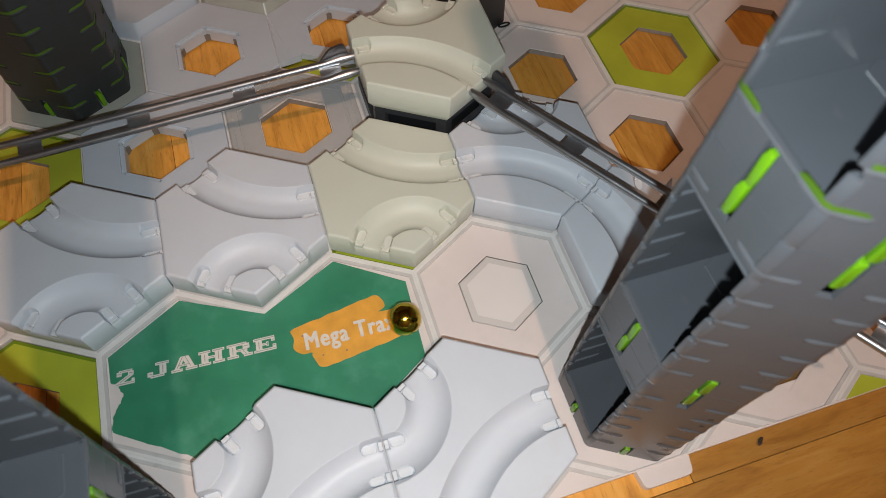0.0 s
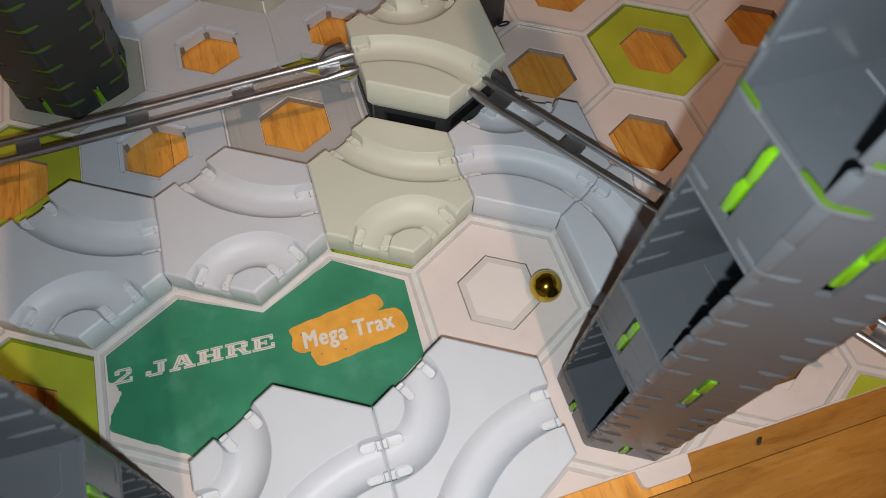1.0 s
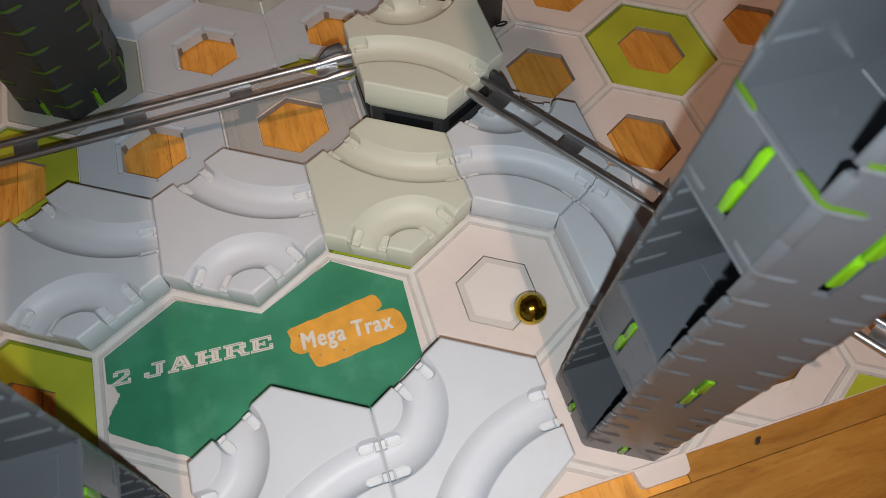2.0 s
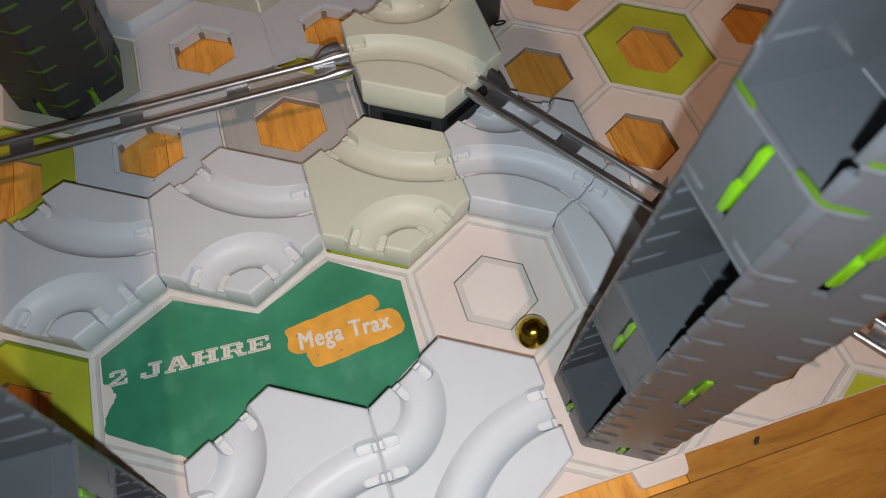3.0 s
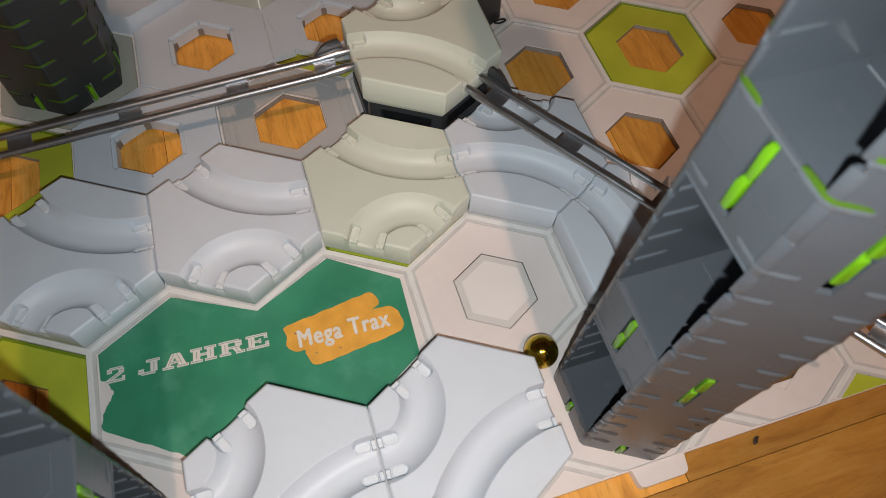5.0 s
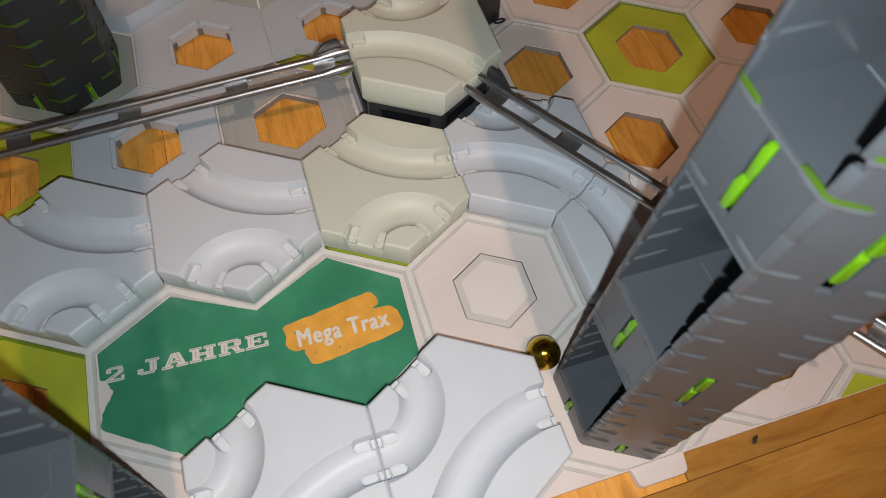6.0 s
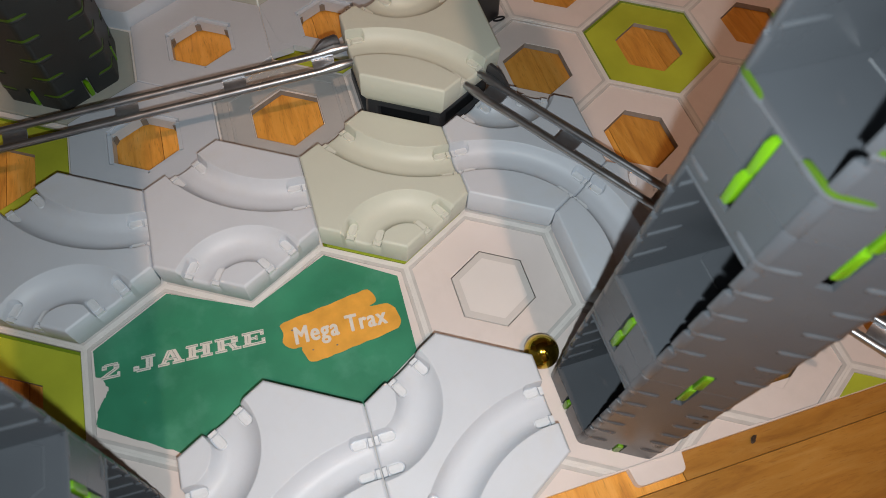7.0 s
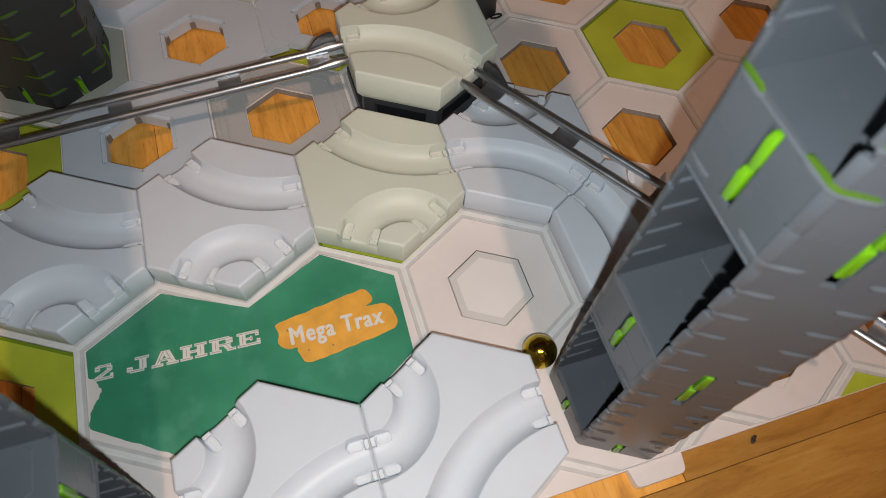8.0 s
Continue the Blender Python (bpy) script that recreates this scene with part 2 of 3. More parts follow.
# ---- track tile: a hexagon with a wide bend and a tight bend sunk into it ----
DEPTH = 0.0049
WIDE_C = (P * math.cos(radians(60)), P * math.sin(radians(60)))
WIDE_R = P * math.sqrt(3) / 2
TIGHT_C = (0.0, -RC)
TIGHT_R = RC / 2
TILE_R = RC - 0.00022
SLOT_Z = TOP - 0.0040


def channel_ends():
    """Side angle and the inward distance direction for the four open ends."""
    return (0, 120, 240, 300)


def slot_places():
    out = []
    for a in channel_ends():
        n = Vector((math.cos(radians(a)), math.sin(radians(a))))
        t = Vector((-n.y, n.x))
        for s in (-1, 1):
            out.append((n * (P / 2 - 0.0044) + t * s * 0.0052, a))
    return out


def tile_mesh():
    n = 150
    e1 = np.array((math.cos(radians(30)), 0.5)) * TILE_R / n
    e2 = np.array((math.cos(radians(150)), 0.5)) * TILE_R / n
    index, xy = {}, []
    for a in range(-n, n + 1):
        for b in range(-n, n + 1):
            if abs(a - b) <= n:
                index[a, b] = len(xy)
                xy.append(a * e1 + b * e2)
    xy = np.array(xy)
    edge = np.full(len(xy), 1.0)
    for k in range(6):
        a = radians(60 * k)
        edge = np.minimum(edge, TILE_R * math.cos(radians(30)) - xy @ np.array((math.cos(a), math.sin(a))))

    def groove(c, r, inner, outer):
        """A rounded channel along an arc, with a softly turned lip on its outer side."""
        d = np.hypot(xy[:, 0] - c[0], xy[:, 1] - c[1]) - r
        near = np.clip(1 - (np.clip(-d, 0, None) / inner) ** 3.0, 0, None) ** 1.1
        far = np.clip(1 - (np.clip(d, 0, None) / outer[0]) ** outer[1], 0, None) ** outer[2]
        return DEPTH * np.where(d < 0, near, far)

    z = TOP - np.maximum(groove(WIDE_C, WIDE_R, 0.0074, (0.0075, 3.0, 1.1)), groove(TIGHT_C, TIGHT_R, 0.0066, (0.0088, 2.4, 1.0)))
    for place, a in slot_places():
        u = np.array((math.cos(radians(a)), math.sin(radians(a))))
        rel = xy - np.array(place)
        s, t = rel @ u, rel @ np.array((-u[1], u[0]))
        d = np.hypot(s - np.clip(s, -0.0014, 0.007), t)
        z = np.minimum(z, SLOT_Z - 0.0004 + np.clip(d - 0.0018, 0, None) * 9.0)
    for a in channel_ends():                 # the slots cut down into the side
        u = np.array((math.cos(radians(a)), math.sin(radians(a))))
        s, t = xy @ u, np.abs(xy @ np.array((-u[1], u[0])))
        z = np.where((t > 0.0034) & (t < 0.0071) & (s > 0.0282), np.minimum(z, SLOT_Z - 0.0012), z)
    z = z - 0.0007 * np.clip(1 - edge / 0.0010, 0, 1) ** 2
    verts = [(x, y, h) for (x, y), h in zip(xy, z)]
    faces = []
    for (a, b), i in index.items():
        if (a + 1, b) in index and (a + 1, b + 1) in index:
            faces.append((i, index[a + 1, b], index[a + 1, b + 1]))
        if (a, b + 1) in index and (a + 1, b + 1) in index:
            faces.append((i, index[a + 1, b + 1], index[a, b + 1]))
    corners = [(n, 0), (n, n), (0, n), (-n, 0), (-n, -n), (0, -n)]
    rim = []
    for p, q in zip(corners, corners[1:] + corners[:1]):
        for k in range(n):
            rim.append(index[p[0] + (q[0] - p[0]) * k // n, p[1] + (q[1] - p[1]) * k // n])
    base = len(verts)
    for i in rim:
        x, y, h = verts[i]
        verts.append((x * 0.992, y * 0.992, min(h, 0.0042)))
    for i in rim:
        x, y, h = verts[i]
        verts.append((x * 0.915, y * 0.915, 0.0))
    m = len(rim)
    for k in range(m):
        k2 = (k + 1) % m
        faces.append((rim[k], base + k, base + k2, rim[k2]))
        faces.append((base + k, base + m + k, base + m + k2, base + k2))
    faces.append(tuple(range(base + m, base + 2 * m)))
    me = bpy.data.meshes.new("track_tile")
    me.from_pydata(verts, [], faces)
    me.validate()
    me.shade_smooth()
    me.set_sharp_from_angle(angle=radians(50))
    return me


def pad_mesh(mat):
    bm = bmesh.new()
    pts = round_poly([(-0.0030, -0.0016), (0.0023, -0.0016), (0.0023, 0.0016), (-0.0030, 0.0016)], 0.0014, 4)
    prism(bm, pts, 0, 0.0007, 0.0003)
    return finish("slot_pad", bm, mat, 40)


def build_tile(mat, pad, label):
    me = tile_mesh()
    me.materials.append(mat)
    ob = tagged(new("track_tile", me), label, "track tile", "hexagonal track tiles")
    pm = pad_mesh(pad)
    bm = bmesh.new()
    prism(bm, [(0.0026, -0.0016), (0.0041, -0.0016), (0.0041, 0.0016), (0.0026, 0.0016)], 0, 0.0013, 0.0002)
    em = finish("slot_end", bm, pad, 40)
    for place, a in slot_places():
        part_of("slot_pad", pm, ob, pose(place.x, place.y, SLOT_Z - 0.0005, 0, 0, a), "glossy rounded rail slot")
        part_of("slot_end", em, ob, pose(place.x, place.y, SLOT_Z - 0.0013, 0, 0, a))
    return ob


white_tile = build_tile(WHITE, PAD, "white plastic hexagonal tile with two curved marble channels")
glow_tile = build_tile(GLOW, PAD_GLOW, "pale green plastic hexagonal tile with two curved marble channels")
PERCH = 0.0208               # top of the black spacer that carries the raised tile


def tile_pose(i, j, turn, z=0.0007):
    x, y = at(i, j)
    return pose(x, y, z, 0, 0, turn)


white_tile.matrix_basis = tile_pose(-1.5, 1, 0)
glow_tile.matrix_basis = tile_pose(-0.5, 1, 0)
for i, j, turn in ((-2.5, 1, 0), (-1.5, -1, 240), (-0.5, -1, 240), (0.5, 1, 180), (1, 0, 120)):
    copy_thing(white_tile, tile_pose(i, j, turn))
raised = copy_thing(glow_tile, tile_pose(0, 2, 180, PERCH))
tagged(raised, "pale green curved track tile raised on a black spacer")


# ---- black spacer below the raised tile ----
def spacer(i, j, height):
    x, y = at(i, j)
    ob = holder("height_spacer", pose(x, y, 0.0004), "black hollow plastic hexagonal height spacer under a tile", "height spacer")
    for z0, z1, r in ((0.0, 0.0062, 0.0314), (height - 0.0035, height, 0.0308)):
        bm = bmesh.new()
        hex_ring(bm, r, r - 0.0032, z0, z1, 0.0005)
        part("ring", bm, SPACER, ob)
    # blacker than the frame: shade inside the openings is put into its colour
    bm = bmesh.new()
    hex_ring(bm, 0.0262, 0.0240, 0.0002, height - 0.0002, 0.0003)
    part("wall", bm, BLACK, ob)
    for k in range(6):
        bm = bmesh.new()
        prism(bm, round_poly([(0.0309, 0.0), (0.0287, 0.0038), (0.0262, 0.0034), (0.0258, 0.0), (0.0262, -0.0034), (0.0287, -0.0038)], 0.0007, 2), 0.0060, height - 0.0033)
        part("post", bm, SPACER, ob, m=pose(0, 0, 0, 0, 0, 30 + 60 * k))
    return ob


spacer(0, 2, PERCH - 0.0006)


# ---- towers of stacked hexagonal segments ----
SEG_H = 0.072
TOWER_R = 0.0258
WALL = 0.0013
RIB_Z = [0.0108 + 0.0102 * k for k in range(6)]
ROUND = 0.0030               # rounding of the upright edges
RIB_Z_BLACK = [0.0075 + 0.0102 * k for k in range(6)]


def on_face(k, t, z, out):
    """A place on side k: t along the side, z up, out from the middle."""
    a = radians(60 * k)
    return Vector((out * math.cos(a) - t * math.sin(a), out * math.sin(a) + t * math.cos(a), z))


def face_plate(bm, k, outline, out, depth):
    front = [bm.verts.new(on_face(k, t, z, out)) for t, z in outline]
    back = [bm.verts.new(on_face(k, t * (1 - depth / out), z, out - depth)) for t, z in outline]
    n = len(outline)
    bm.faces.new(front)
    bm.faces.new(back[::-1])
    for q in range(n):
        bm.faces.new((front[q], back[q], back[(q + 1) % n], front[(q + 1) % n]))


def panel_mesh(mat, kind):
    """One side of a segment, facing side 0: closed, or a window frame."""
    out, h, hw, slot, sh = TOWER_R * math.cos(radians(30)), SEG_H - 0.0002, TOWER_R / 2 - ROUND * math.tan(radians(30)), 0.0016, 0.0102
    deep = 0.0130            # the upper slot reaches past the clip
    bm = bmesh.new()
    if kind == "closed":
        face_plate(bm, 0, [(-hw, 0), (-slot, 0), (-slot, sh), (slot, sh), (slot, 0), (hw, 0), (hw, h), (slot, h), (slot, h - deep), (-slot, h - deep), (-slot, h), (-hw, h)], out, WALL)
    elif kind == "sill":
        face_plate(bm, 0, [(-hw, 0), (-slot, 0), (-slot, sh), (slot, sh), (slot, 0), (hw, 0), (hw, 0.0112), (-hw, 0.0112)], out, WALL)
    elif kind == "lintel":
        face_plate(bm, 0, [(-hw, h - 0.0134), (hw, h - 0.0134), (hw, h), (slot, h), (slot, h - sh), (-slot, h - sh), (-slot, h), (-hw, h)], out, WALL)
    return finish(kind, bm, mat, 35)


def corner_mesh(mat, first=0, last=60, z0=0.0, z1=SEG_H - 0.0002, push=0.0):
    """The rounded upright edge between sides 0 and 1, or a stretch of it."""
    reach = TOWER_R - ROUND / math.cos(radians(30))
    mid = Vector((reach * math.cos(radians(30)), reach * math.sin(radians(30))))
    arc = [radians(first + (last - first) * q / 5) for q in range(6)]
    pts = [(mid.x + (ROUND + push) * math.cos(a), mid.y + (ROUND + push) * math.sin(a)) for a in arc]
    pts += [(mid.x + (ROUND - WALL) * math.cos(a), mid.y + (ROUND - WALL) * math.sin(a)) for a in arc[::-1]]
    bm = bmesh.new()
    prism(bm, pts, z0, z1)
    if push:
        bevel_all(bm, 0.00022, 2)
    return finish("corner", bm, mat, 35)


def rib_mesh(mat, inside, sides):
    """A ridge that wraps the rounded edge between sides 0 and 1, or lies on one of them."""
    out = TOWER_R * math.cos(radians(30))
    flat = TOWER_R / 2 - ROUND * math.tan(radians(30))
    skin, up, length = (out, 0.0005, 0.0056) if not inside else (out - WALL, -0.0005, 0.0080)
    bend = ROUND - (WALL if inside else 0)
    reach = TOWER_R - ROUND / math.cos(radians(30))
    mid = Vector((reach * math.cos(radians(30)), reach * math.sin(radians(30)), 0))
    path = []                                # place on the skin, outward way, strength
    if (0, 1) in sides:
        for f, e in ((1.0, 0.1), (0.85, 1.0), (0.4, 1.0)):
            path.append((on_face(0, flat - length * f, 0, skin), 0.0, e))
    turns = (0, 15, 30, 45, 60) if len(sides) == 2 else ((0, 15, 30) if (0, 1) in sides else (30, 45, 60))
    for a in turns:
        path.append((mid + Vector((math.cos(radians(a)), math.sin(radians(a)), 0)) * bend, float(a), 0.5))
    if (1, -1) in sides:
        for f, e in ((0.4, 1.0), (0.85, 1.0), (1.0, 0.1)):
            path.append((on_face(1, -flat + length * f, 0, skin), 60.0, e))
    bm = bmesh.new()
    rows = []
    for p, a, e in path:
        w = Vector((math.cos(radians(a)), math.sin(radians(a)), 0))
        rows.append([bm.verts.new(p + w * up * d * e + Vector((0, 0, z))) for z, d in ((-0.0010, -0.3), (-0.0004, 0.9), (0.0002, 1.0), (0.0008, -0.3))])
    for a, b in zip(rows, rows[1:]):
        for q in range(3):
            bm.faces.new((a[q], a[q + 1], b[q + 1], b[q]))
    bm.faces.new(rows[0])
    bm.faces.new(rows[-1])
    return finish("rib", bm, mat, 60)


def streak_mesh(sides):
    """The lime strip that lies above a ridge and follows the rounded edge."""
    out = TOWER_R * math.cos(radians(30))
    flat = TOWER_R / 2 - ROUND * math.tan(radians(30))
    reach = TOWER_R - ROUND / math.cos(radians(30))
    mid = Vector((reach * math.cos(radians(30)), reach * math.sin(radians(30)), 0))
    path = []
    if (0, 1) in sides:
        path += [(on_face(0, flat - d, 0, out), 0.0, w) for d, w in ((0.0050, 0.3), (0.0042, 0.8), (0.001, 1.0))]
    for a in ((0, 20, 40, 60) if len(sides) == 2 else ((0, 20) if (0, 1) in sides else (40, 60))):
        path.append((mid + Vector((math.cos(radians(a)), math.sin(radians(a)), 0)) * ROUND, float(a), 1.0))
    if (1, -1) in sides:
        path += [(on_face(1, d - flat, 0, out), 60.0, w) for d, w in ((0.001, 1.0), (0.0042, 0.8), (0.0050, 0.3))]
    bm = bmesh.new()
    rows = []
    for p, a, w in path:
        way = Vector((math.cos(radians(a)), math.sin(radians(a)), 0))
        rows.append([bm.verts.new(p + way * d + Vector((0, 0, 0.0006 + z * w))) for z, d in ((0.0, -0.0004), (0.0, 0.00015), (0.0011, 0.00015), (0.0011, -0.0004))])
    for c, d in zip(rows, rows[1:]):
        for q in range(4):
            bm.faces.new((c[q], c[(q + 1) % 4], d[(q + 1) % 4], d[q]))
    bm.faces.new(rows[0])
    bm.faces.new(rows[-1])
    return finish("inlay", bm, INLAY, 50)


def clip_mesh(full):
    bm = bmesh.new()
    out = TOWER_R * math.cos(radians(30)) + 0.0003
    lobes = ((0.0004, 0.0093, 0.0003), (-0.0092, -0.0004, -0.0003)) if full else ((0.0002, 0.0075, 0.0),)
    for z0, z1, shift in lobes:
        w = 0.00102
        face_plate(bm, 0, [(-w + shift, z0), (w * 0.8 + shift, z0), (w + shift, z0 * 0.8 + z1 * 0.2), (w + shift, z1), (-w * 0.8 + shift, z1), (-w + shift, z0 * 0.2 + z1 * 0.8)], out, 0.003)
    bevel_all(bm, 0.0003, 2)
    return finish("clip", bm, CLIP, 40)


def build_segment(wall, rib, windows, inlay):
    """One hexagonal tower segment; windows: the sides that are open."""
    ob = holder("tower_segment", pose(0, 0, 0), "", "tower segment", "stacked tower segments")
    meshes = {k: panel_mesh(wall, k) for k in ("closed", "sill", "lintel")}
    for k in range(6):
        m = pose(0, 0, 0, 0, 0, 60 * k)
        if k in windows:
            part_of("sill", meshes["sill"], ob, m)
            part_of("lintel", meshes["lintel"], ob, m)
            # added light bead draws the highlight along the window's edges
            for z in (0.0108, SEG_H - 0.0132):
                bm = bmesh.new()
                hw, out = TOWER_R / 2 - 0.0014, TOWER_R * math.cos(radians(30))
                tube(bm, [on_face(0, -hw, z, out - 0.0001), on_face(0, hw, z, out - 0.0001)], [0.0004, 0.0004], 8)
                part("edge_highlight", bm, rib, ob, m=m)
        else:
            part_of("panel", meshes["closed"], ob, m)
    bends = {(False, False): ((0, 1), (1, -1)), (True, False): ((1, -1),), (False, True): ((0, 1),)}
    ribs = {key: rib_mesh(rib, False, v) for key, v in bends.items()}
    streak = {key: streak_mesh(v) for key, v in bends.items()} if inlay else None
    corner = corner_mesh(wall)
    foot, head = corner_mesh(wall, z1=0.0112, push=0.0001), corner_mesh(wall, z0=SEG_H - 0.0136, push=0.0001)
    jamb = {s: corner_mesh(wall, a, b, 0.0112, SEG_H - 0.0136) for s, a, b in ((0, 40, 60), (1, 0, 20))}
    tooth = {s: corner_mesh(wall, a, b, -0.0014, 0.0066, 0.0001) for s, a, b in ((0, 6, 60), (1, 0, 54))}
    for k in range(6):
        m = pose(0, 0, 0, 0, 0, 60 * k)
        if k in windows or (k + 1) % 6 in windows:   # cut back beside a window, with teeth
            side = 0 if k in windows else 1
            part_of("corner", foot, ob, m)
            part_of("corner", head, ob, m)
            part_of("jamb", jamb[side], ob, m)
            for z in RIB_Z[:5]:
                part_of("tooth", tooth[side], ob, m @ pose(0, 0, z + 0.0014))
        else:
            part_of("corner", corner, ob, m)
    if windows:
        bm = bmesh.new()
        prism(bm, hexagon(TOWER_R - WALL * 1.16), 0.0080, 0.0100)
        part("shelf", bm, wall, ob, smooth=0)
        bm = bmesh.new()
        hex_ring(bm, 0.0090, 0.0084, 0.0099, 0.0103, 0.0002)
        part("shelf_ridge", bm, rib, ob, m=pose(0.0098, 0.0055, 0))
        y0, x0 = TOWER_R / 2 - 0.0012, TOWER_R * math.cos(radians(30)) - WALL
        bm = bmesh.new()
        slab(bm, -x0, x0, y0, y0 + WALL, 0.0101, SEG_H - 0.0004)
        part("partition", bm, wall, ob, smooth=0)
        side = -1 if 3 in windows else 1
        bm = bmesh.new()
        tube(bm, [(side * (x0 - 0.0002), y0, 0), (side * (x0 - 0.0075), y0, 0), (side * (x0 - 0.0095), y0, 0)], [0.0006, 0.0006, 0.0002], 8)
        ledge = finish("inner_rib", bm, rib, 50)
        for z in RIB_Z[1:5]:
            part_of("inner_rib", ledge, ob, pose(0, 0, z))
    for k in range(6):
        for z in (RIB_Z if windows else RIB_Z_BLACK):
            m = pose(0, 0, z, 0, 0, 60 * k)
            collar = z < 0.012 or z > SEG_H - 0.0125
            key = (k in windows and not collar, (k + 1) % 6 in windows and not collar)
            part_of("rib", ribs[key], ob, m)
            if inlay:
                part_of("inlay", streak[key], ob, m, "lime green strip")
    return ob


def stack(segment, first, count, x, y, turn, label, z=0.0004, base=True, lean=(0, 0)):
    """Stacks segments; the first one may be the built one itself."""
    full, half = clip_mesh(True), clip_mesh(False)
    for q in range(count):
        m = pose(x, y, z, *lean) @ pose(0, 0, SEG_H * q, 0, 0, turn)
        ob = segment if first and q == 0 else copy_thing(segment, m)
        ob.matrix_basis = m
        tagged(ob, label)
        clips.append((ob, half if q == 0 and base else full))


clips = []
tx, ty = at(0.5, -1)
lx, ly = at(-2.5, -1)
wx, wy = at(-2.5, 3)
grey_segment = build_segment(GREY, GREY_RIB, (3,), False)
stack(grey_segment, True, 2, tx + 0.0005, ty - 0.0002, 0, "grey ribbed plastic tower segment with open windows and lime clips")
marked_segment = build_segment(GREY, GREY_RIB, (3,), True)
# the upper two are unseen, added to lengthen the tower's shadow
stack(marked_segment, True, 3, tx + 0.0005, ty - 0.0002, 0, "grey ribbed plastic tower segment with lime inlays on its ridges", z=0.0004 + 2 * SEG_H, base=False)
east_segment = build_segment(GREY, GREY_RIB, (0,), False)
# the upper four stand out of view, added to shade the far cells
stack(east_segment, True, 6, lx - 0.0005, ly - 0.0028, 0, "grey ribbed plastic tower segment of a slightly leaning stack", z=0.0010, lean=(-1.29, 2.29))
black_segment = build_segment(DARK, DARK, (), True)
stack(black_segment, True, 2, wx, wy, 0, "black ribbed plastic tower segment with lime green inlays", z=0.0022)
for ob, z in ((grey_segment, 0.0165), (grey_segment, 0.0475), (grey_segment, 0.0545), (marked_segment, 0.0200)):
    bm = bmesh.new()                     # black plates paint the shade of small slots beside the far edge
    face_plate(bm, 4, [(0.0092, z - 0.0005), (0.0106, z - 0.0003), (0.0106, z + 0.0006), (0.0092, z + 0.0005)], TOWER_R * math.cos(radians(30)) + 0.0001, 0.0006)
    part("slot_shade", bm, BLACK, ob, "black plate standing for a small shaded slot")
for ob, me in clips:
    for k in range(6):
        part_of("clip", me, ob, pose(0, 0, 0, 0, 0, 60 * k), "lime green plastic clip")


# ---- rails ----
def rail(name_label, start, end, webs, fin_side):
    """Two bars joined by webs, from start to end, with hooked ends."""
    start, end = Vector(start), Vector(end)
    along = end - start
    length = along.length
    yaw = math.degrees(math.atan2(along.y, along.x))
    pitch = -math.degrees(math.asin(along.z / length))
    ob = holder("rail", pose(*start, 0, pitch, yaw), name_label, "rail", "metal marble rails")
    half = 0.0046
    for s in (-1, 1):
        bm = bmesh.new()
        pts = [(-0.0045, s * (half - 0.0012), 0.0004), (-0.001, s * (half - 0.0002), 0.0009), (0.0045, s * half, 0.0007), (0.0115, s * half, 0), (length - 0.010, s * half, 0),
               (length - 0.003, s * half, 0.0006), (length + 0.002, s * (half - 0.0002), 0.0009), (length + 0.0045, s * (half - 0.0012), 0.0004)]
        tube(bm, pts, [0.0007, 0.0015, 0.0021, 0.0015, 0.0015, 0.0021, 0.0015, 0.0007], 14)
        part("bar", bm, STEEL, ob)
    for x in webs:
        bm = bmesh.new()
        n = 8
        rows = []
        for q in range(n + 1):
            y = -half + 2 * half * q / n
            z = -0.0004 - 0.0012 * (1 - (y / half) ** 2)
            rows.append([bm.verts.new((x + dx, y, z + dz)) for dx, dz in ((-0.0045, 0), (0.0045, 0), (0.0045, -0.0008), (-0.0045, -0.0008))])
        for a, b in zip(rows, rows[1:]):
            for q in range(4):
                bm.faces.new((a[q], a[(q + 1) % 4], b[(q + 1) % 4], b[q]))
        bm.faces.new(rows[0])
        bm.faces.new(rows[-1])
        part("web", bm, STEEL, ob)
    for x, back in ((0.0, 1), (length, -1)):
        for s in (fin_side,):
            bm = bmesh.new()
            outline = round_poly([(0.0005, -0.0015), (0.0145, -0.0012), (0.0085, 0.0058), (0.0020, 0.0070)], 0.0022, 4)
            front = [bm.verts.new((x + back * u, s * (half + 0.0024), v)) for u, v in outline]
            rear = [bm.verts.new((x + back * u, s * (half + 0.0012), v)) for u, v in outline]
            bm.faces.new(front)
            bm.faces.new(rear[::-1])
            for q in range(len(outline)):
                bm.faces.new((front[q], rear[q], rear[(q + 1) % len(outline)], front[(q + 1) % len(outline)]))
            part("fin", bm, FIN, ob)
    return ob


kx, ky = at(0, 2)
rail("grey metal two-bar marble rail hooked to a raised tile", (kx - P / 2 - 0.001, ky, 0.0300), (kx - 3.5 * P, ky, 0.0175), (0.010, 0.0468, 0.0900, 0.1330, 0.1700), -1)
c, s = 0.5, -math.sqrt(3) / 2
rail("grey metal two-bar marble rail rising past a grey tower", (kx + c * (P / 2 + 0.001), ky + s * (P / 2 + 0.001), 0.0305), (kx + c * 3.5 * P, ky + s * 3.5 * P, 0.0462), (0.010, 0.0468, 0.0900, 0.1330, 0.1700), 1)


# ---- ball ----
BALL_R = 0.00635
bm = bmesh.new()
bmesh.ops.create_uvsphere(bm, u_segments=48, v_segments=32, radius=BALL_R)
ball = thing("marble", bm, GOLD, "polished gold metal marble on the white board", "marble", smooth=60)


